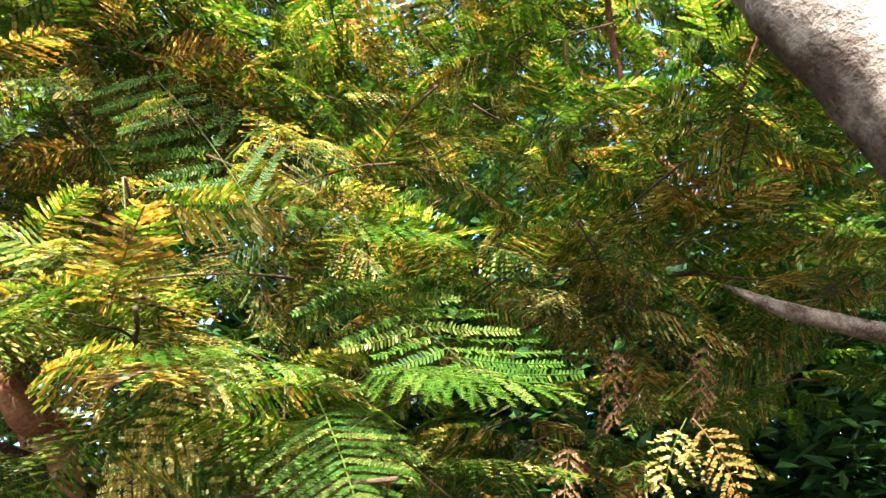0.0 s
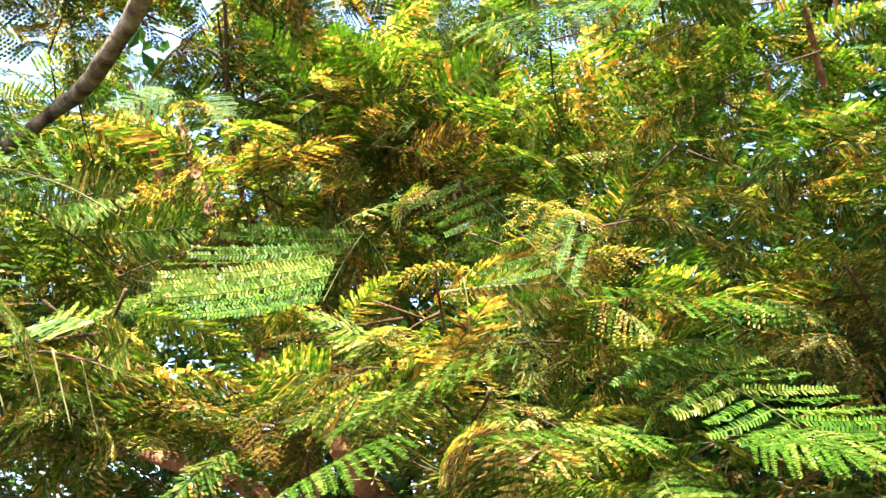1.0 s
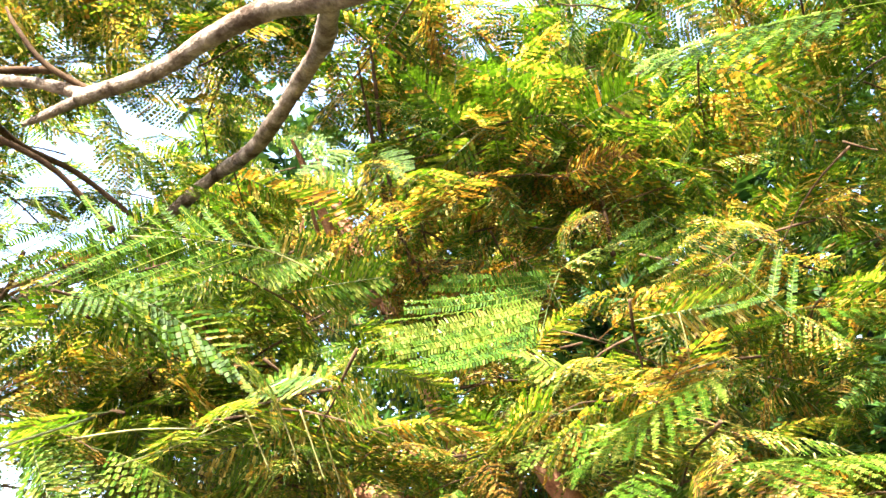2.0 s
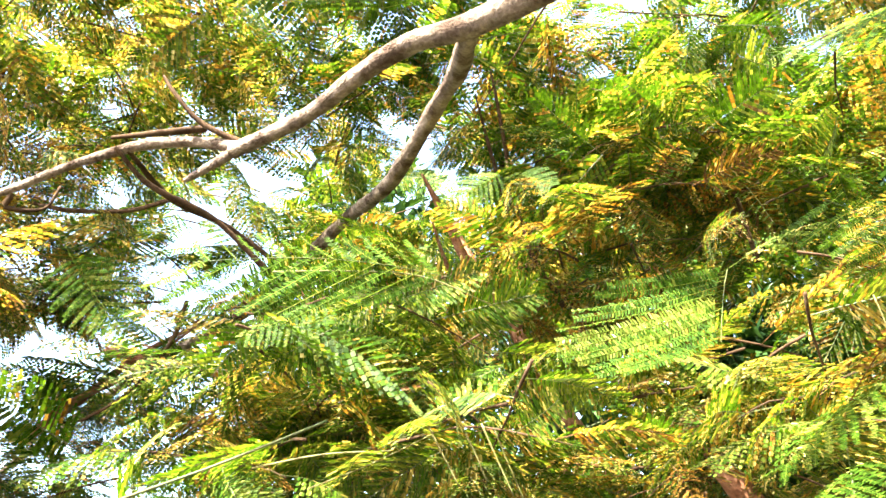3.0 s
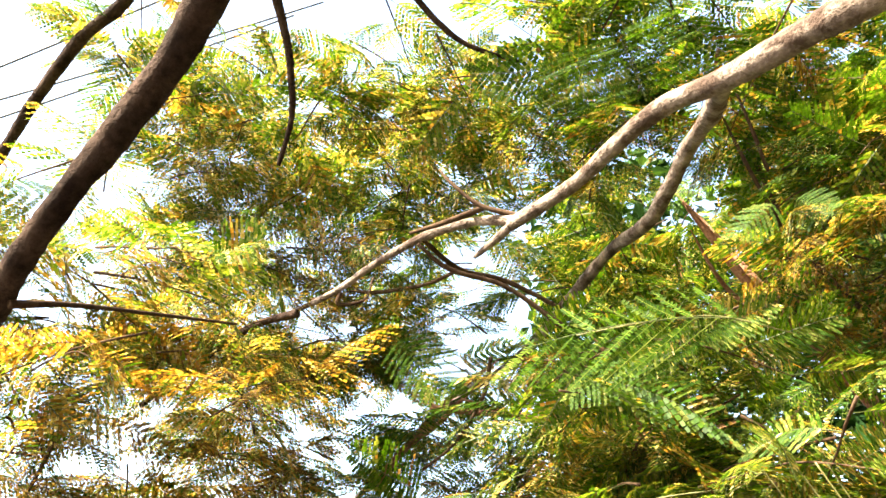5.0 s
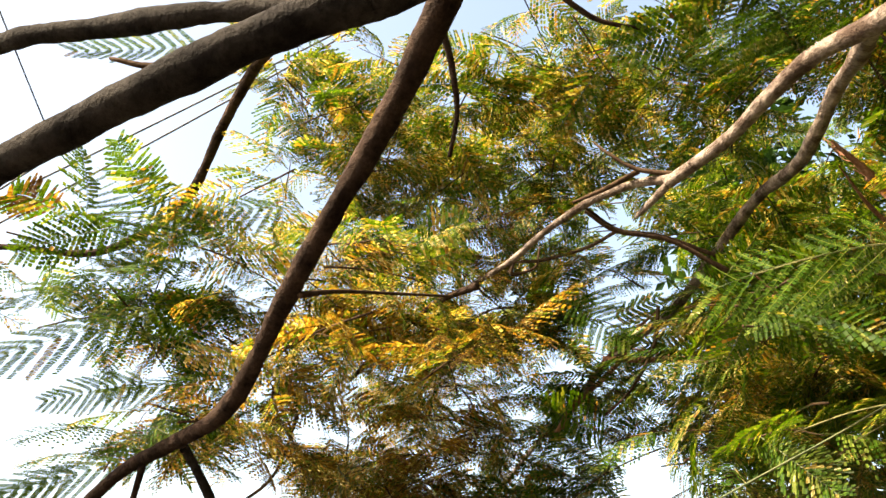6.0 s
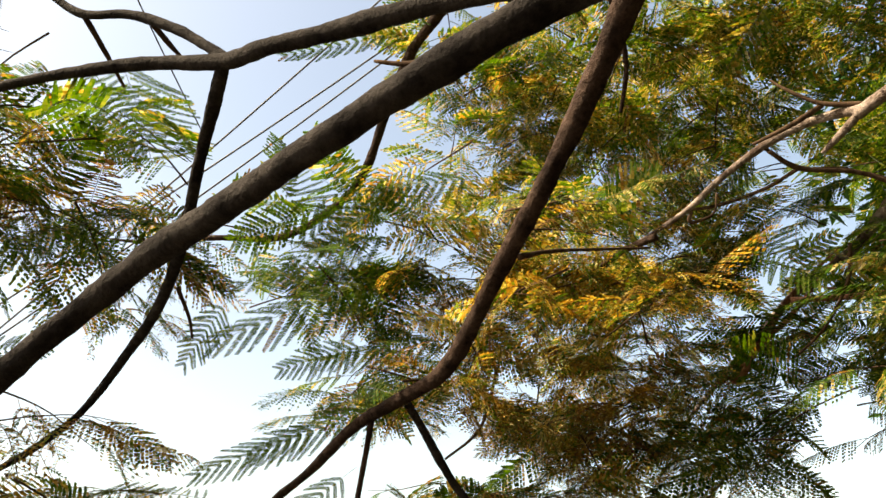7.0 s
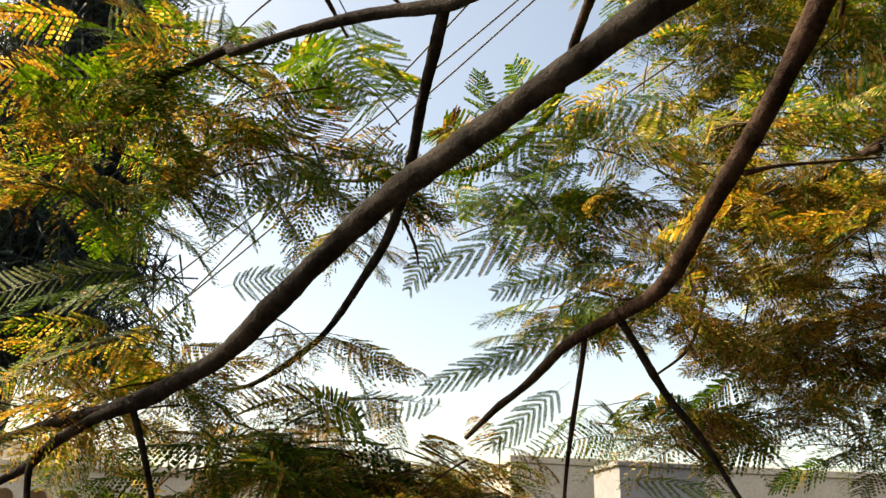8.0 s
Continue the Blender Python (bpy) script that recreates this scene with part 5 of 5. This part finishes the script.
limb("trunk", shade_grove, [(6.0, -2.0, -0.05, 0.22), (5.9, -2.0, 2.0, 0.17), (5.8, -1.9, 8.5, 0.07)], BARK_SHADED, sides=10, step=0.2)

# ---- ground ----
# shade under the crown is put into this dark colour, so less light bounces
EARTH = plain_material("earth", [(0.03, 0.023, 0.016), (0.06, 0.045, 0.03)], 0.6, 0.95, 0.5, 0.03)
bm = bmesh.new()
bmesh.ops.create_grid(bm, x_segments=60, y_segments=60, size=1500)
ob = part("ground", bm, EARTH)
tagged(ob, "earth ground strewn with litter, darkened for the shade over it", "ground", kind="structure")

# ---- dark feathery tree far off ----
def needle_cloud(name, centres, count, size, seed):
    """Thin hanging needles in tufts."""
    rs = np.random.RandomState(seed)
    C = np.array(centres)
    pick = rs.randint(len(C), size=count)
    u = rs.normal(0, 0.5, (count, 3))
    p = C[pick, :3] + u * C[pick, 3:6]
    d = rs.normal(0, 0.55, (count, 3)) + (0, 0, -0.5)
    d /= np.linalg.norm(d, axis=1)[:, None]
    s = np.cross(d, rs.normal(0, 1, (count, 3)))
    s /= np.linalg.norm(s, axis=1)[:, None]
    L = size * rs.uniform(0.5, 1.5, (count, 1))
    w = L * 0.035
    v = np.stack([p - s * w, p + d * L - s * w * 0.3, p + d * L + s * w * 0.3, p + s * w], 1).reshape(-1, 3)
    return quads_mesh(name, v, np.arange(count * 4).reshape(-1, 4))


NEEDLE = leaf_material("needles", [(0.012, 0.020, 0.022), (0.022, 0.034, 0.034), (0.035, 0.05, 0.045)], 0.1, 0.6)
pine = tagged(new("needle_tree"), "tall dark blue-green needle-leaved tree in the distance", "tree")
pine.location = (-9.7, -5.95, 0)
trunk_line = [(-9.7, -5.95, -0.05, 0.24), (-9.65, -5.95, 3.0, 0.19), (-9.7, -5.9, 6.5, 0.12), (-9.7, -5.95, 10.5, 0.03)]
limb("trunk", pine, trunk_line, BARK_SHADED, sides=10, step=0.2)
rs = np.random.RandomState(77)
tufts = []
for i in range(34):
    z = 2.8 + 7.2 * i / 34
    an, reach = i * 2.4, 1.9 * (1 - 0.07 * z) * rs.uniform(0.7, 1.15)
    tip = (-9.7 + math.cos(an) * reach, -5.95 + math.sin(an) * reach, z + 0.5 * reach)
    mid = (-9.7 + math.cos(an) * reach * 0.5, -5.95 + math.sin(an) * reach * 0.5, z + 0.32 * reach)
    limb("branch", pine, [(-9.7, -5.95, z, 0.04), (*mid, 0.025), (*tip, 0.008)], BARK_SHADED, sides=6, step=0.15, lump=0)
    tufts += [(*mid, 0.6, 0.6, 0.5), (*tip, 0.5, 0.5, 0.5), (*[(a + b) / 2 for a, b in zip(mid, tip)], 0.55, 0.55, 0.5)]
tagged(part_mesh("needles", needle_cloud("needles", tufts, 42000, 0.34, 9), [NEEDLE], pine), "fine dark drooping needles", kind="stuff")

# ---- buildings far off ----
PLASTER = plain_material("cream_plaster", [(0.42, 0.36, 0.29), (0.52, 0.46, 0.38)], 0.5, 0.9, 0.15, 0.01)
PLASTER_GREY = plain_material("grey_plaster", [(0.17, 0.17, 0.18), (0.23, 0.23, 0.24)], 0.5, 0.9, 0.15, 0.01)
STONE = plain_material("pink_stone", [(0.50, 0.38, 0.28), (0.62, 0.48, 0.36)], 0.8, 0.9, 0.2, 0.01)


def box(bm, x0, x1, y0, y1, z0, z1, bevel=0.02):
    r = bmesh.ops.create_cube(bm, size=1.0, matrix=Matrix.Translation(((x0 + x1) / 2, (y0 + y1) / 2, (z0 + z1) / 2)) @ Matrix.Diagonal((x1 - x0, y1 - y0, z1 - z0, 1)))
    es = list({e for v in r["verts"] for e in v.link_edges})
    bmesh.ops.bevel(bm, geom=es, offset=bevel, segments=1, affect="EDGES")


def box_part(name, mat, parent, *dims, label=""):
    bm = bmesh.new()
    box(bm, *dims)
    return part(name, bm, mat, parent, label)


def arch_wall(x0, x1, ys, bay, width, spring, top):
    """A wall along y with a row of round-headed openings right through it."""
    bm = bmesh.new()
    n = 10
    for y in ys:
        half, pitch = width / 2, bay / 2
        arc = [(y + half * math.cos(math.pi * k / n), spring + half * math.sin(math.pi * k / n)) for k in range(n + 1)]
        outline = [(y + pitch, 0.0), (y + pitch, top), (y - pitch, top), (y - pitch, 0.0), (y - half, 0.0)] + arc[::-1] + [(y + half, 0.0)]
        front = [bm.verts.new((x1, a, b)) for a, b in outline]
        back = [bm.verts.new((x0, a, b)) for a, b in outline]
        bm.faces.new(front)
        bm.faces.new(back[::-1])
        for k in range(len(outline)):
            j = (k + 1) % len(outline)
            bm.faces.new((front[j], front[k], back[k], back[j]))
    bmesh.ops.recalc_face_normals(bm, faces=bm.faces)
    return bm


villa = tagged(new("villa"), "low cream-plastered villa with a row of round arches", "house")
villa.location = (-36, -11, 0)
bays = [-19.75 + 1.3 * i for i in range(13)]
for y in bays:
    part("arch", arch_wall(-33.3, -33.0, [y], 1.3, 0.92, 2.2, 3.55), PLASTER, villa, "cream wall bay with a round arch")
box_part("wall", STONE, villa, -39.0, -35.2, -20.4, -3.5, -0.05, 3.5)
box_part("roof", PLASTER, villa, -39.2, -33.0, -20.4, -3.5, 3.56, 3.72)
box_part("cornice", PLASTER, villa, -33.0, -32.75, -20.5, -3.4, 3.5, 3.75)
box_part("upper_wall", PLASTER, villa, -38.0, -34.0, -20.0, -13.5, 3.73, 4.6)

long_wall = tagged(new("long_building"), "plain beige flat-roofed building beyond the tree", "house")
long_wall.location = (-31, 12, 0)
box_part("wall", PLASTER, long_wall, -36.0, -31.3, 4.6, 24.0, -0.05, 4.45)
box_part("parapet", PLASTER, long_wall, -36.1, -31.2, 4.5, 24.1, 4.46, 4.75)
shed = tagged(new("grey_outbuilding"), "small grey plastered outbuilding with a flat roof", "house")
shed.location = (-27, 8.6, 0)
box_part("wall", PLASTER_GREY, shed, -28.5, -25.6, 7.2, 10.2, -0.05, 3.95)
box_part("roof", PLASTER_GREY, shed, -28.6, -25.5, 7.1, 10.3, 3.96, 4.12)

# ---- overhead cables ----
RUBBER = plain_material("cable", [(0.03, 0.03, 0.03), (0.06, 0.06, 0.06)], 20.0, 0.7)


def cable(a, b, r=0.016, before=1.0, after=3.2):
    """A slack line that runs on past both points."""
    a, b = Vector(a), Vector(b)
    pts = []
    for i in range(13):
        t = -before + (before + after) * i / 12
        p = a.lerp(b, t)
        pts.append((p.x, p.y, p.z + 0.05 * (t - 0.5) ** 2, r))
    v, q = tube(pts, 6, 0.6)
    ob = part_mesh("cable", quads_mesh("cable", v, q, None, True), [RUBBER])
    return tagged(ob, "thin black cable strung across the sky", "cable", "overhead cables")


cable((-9.78, -0.05, 9.91), (-11.74, -2.32, 7.87))
cable((-9.94, 0.80, 10.13), (-11.52, -1.66, 8.32))
cable((-10.16, 0.73, 9.89), (-11.63, -1.45, 8.15))
cable((-9.89, -2.96, 10.28), (-11.09, -1.82, 8.96), 0.012, 0.1, 1.1)
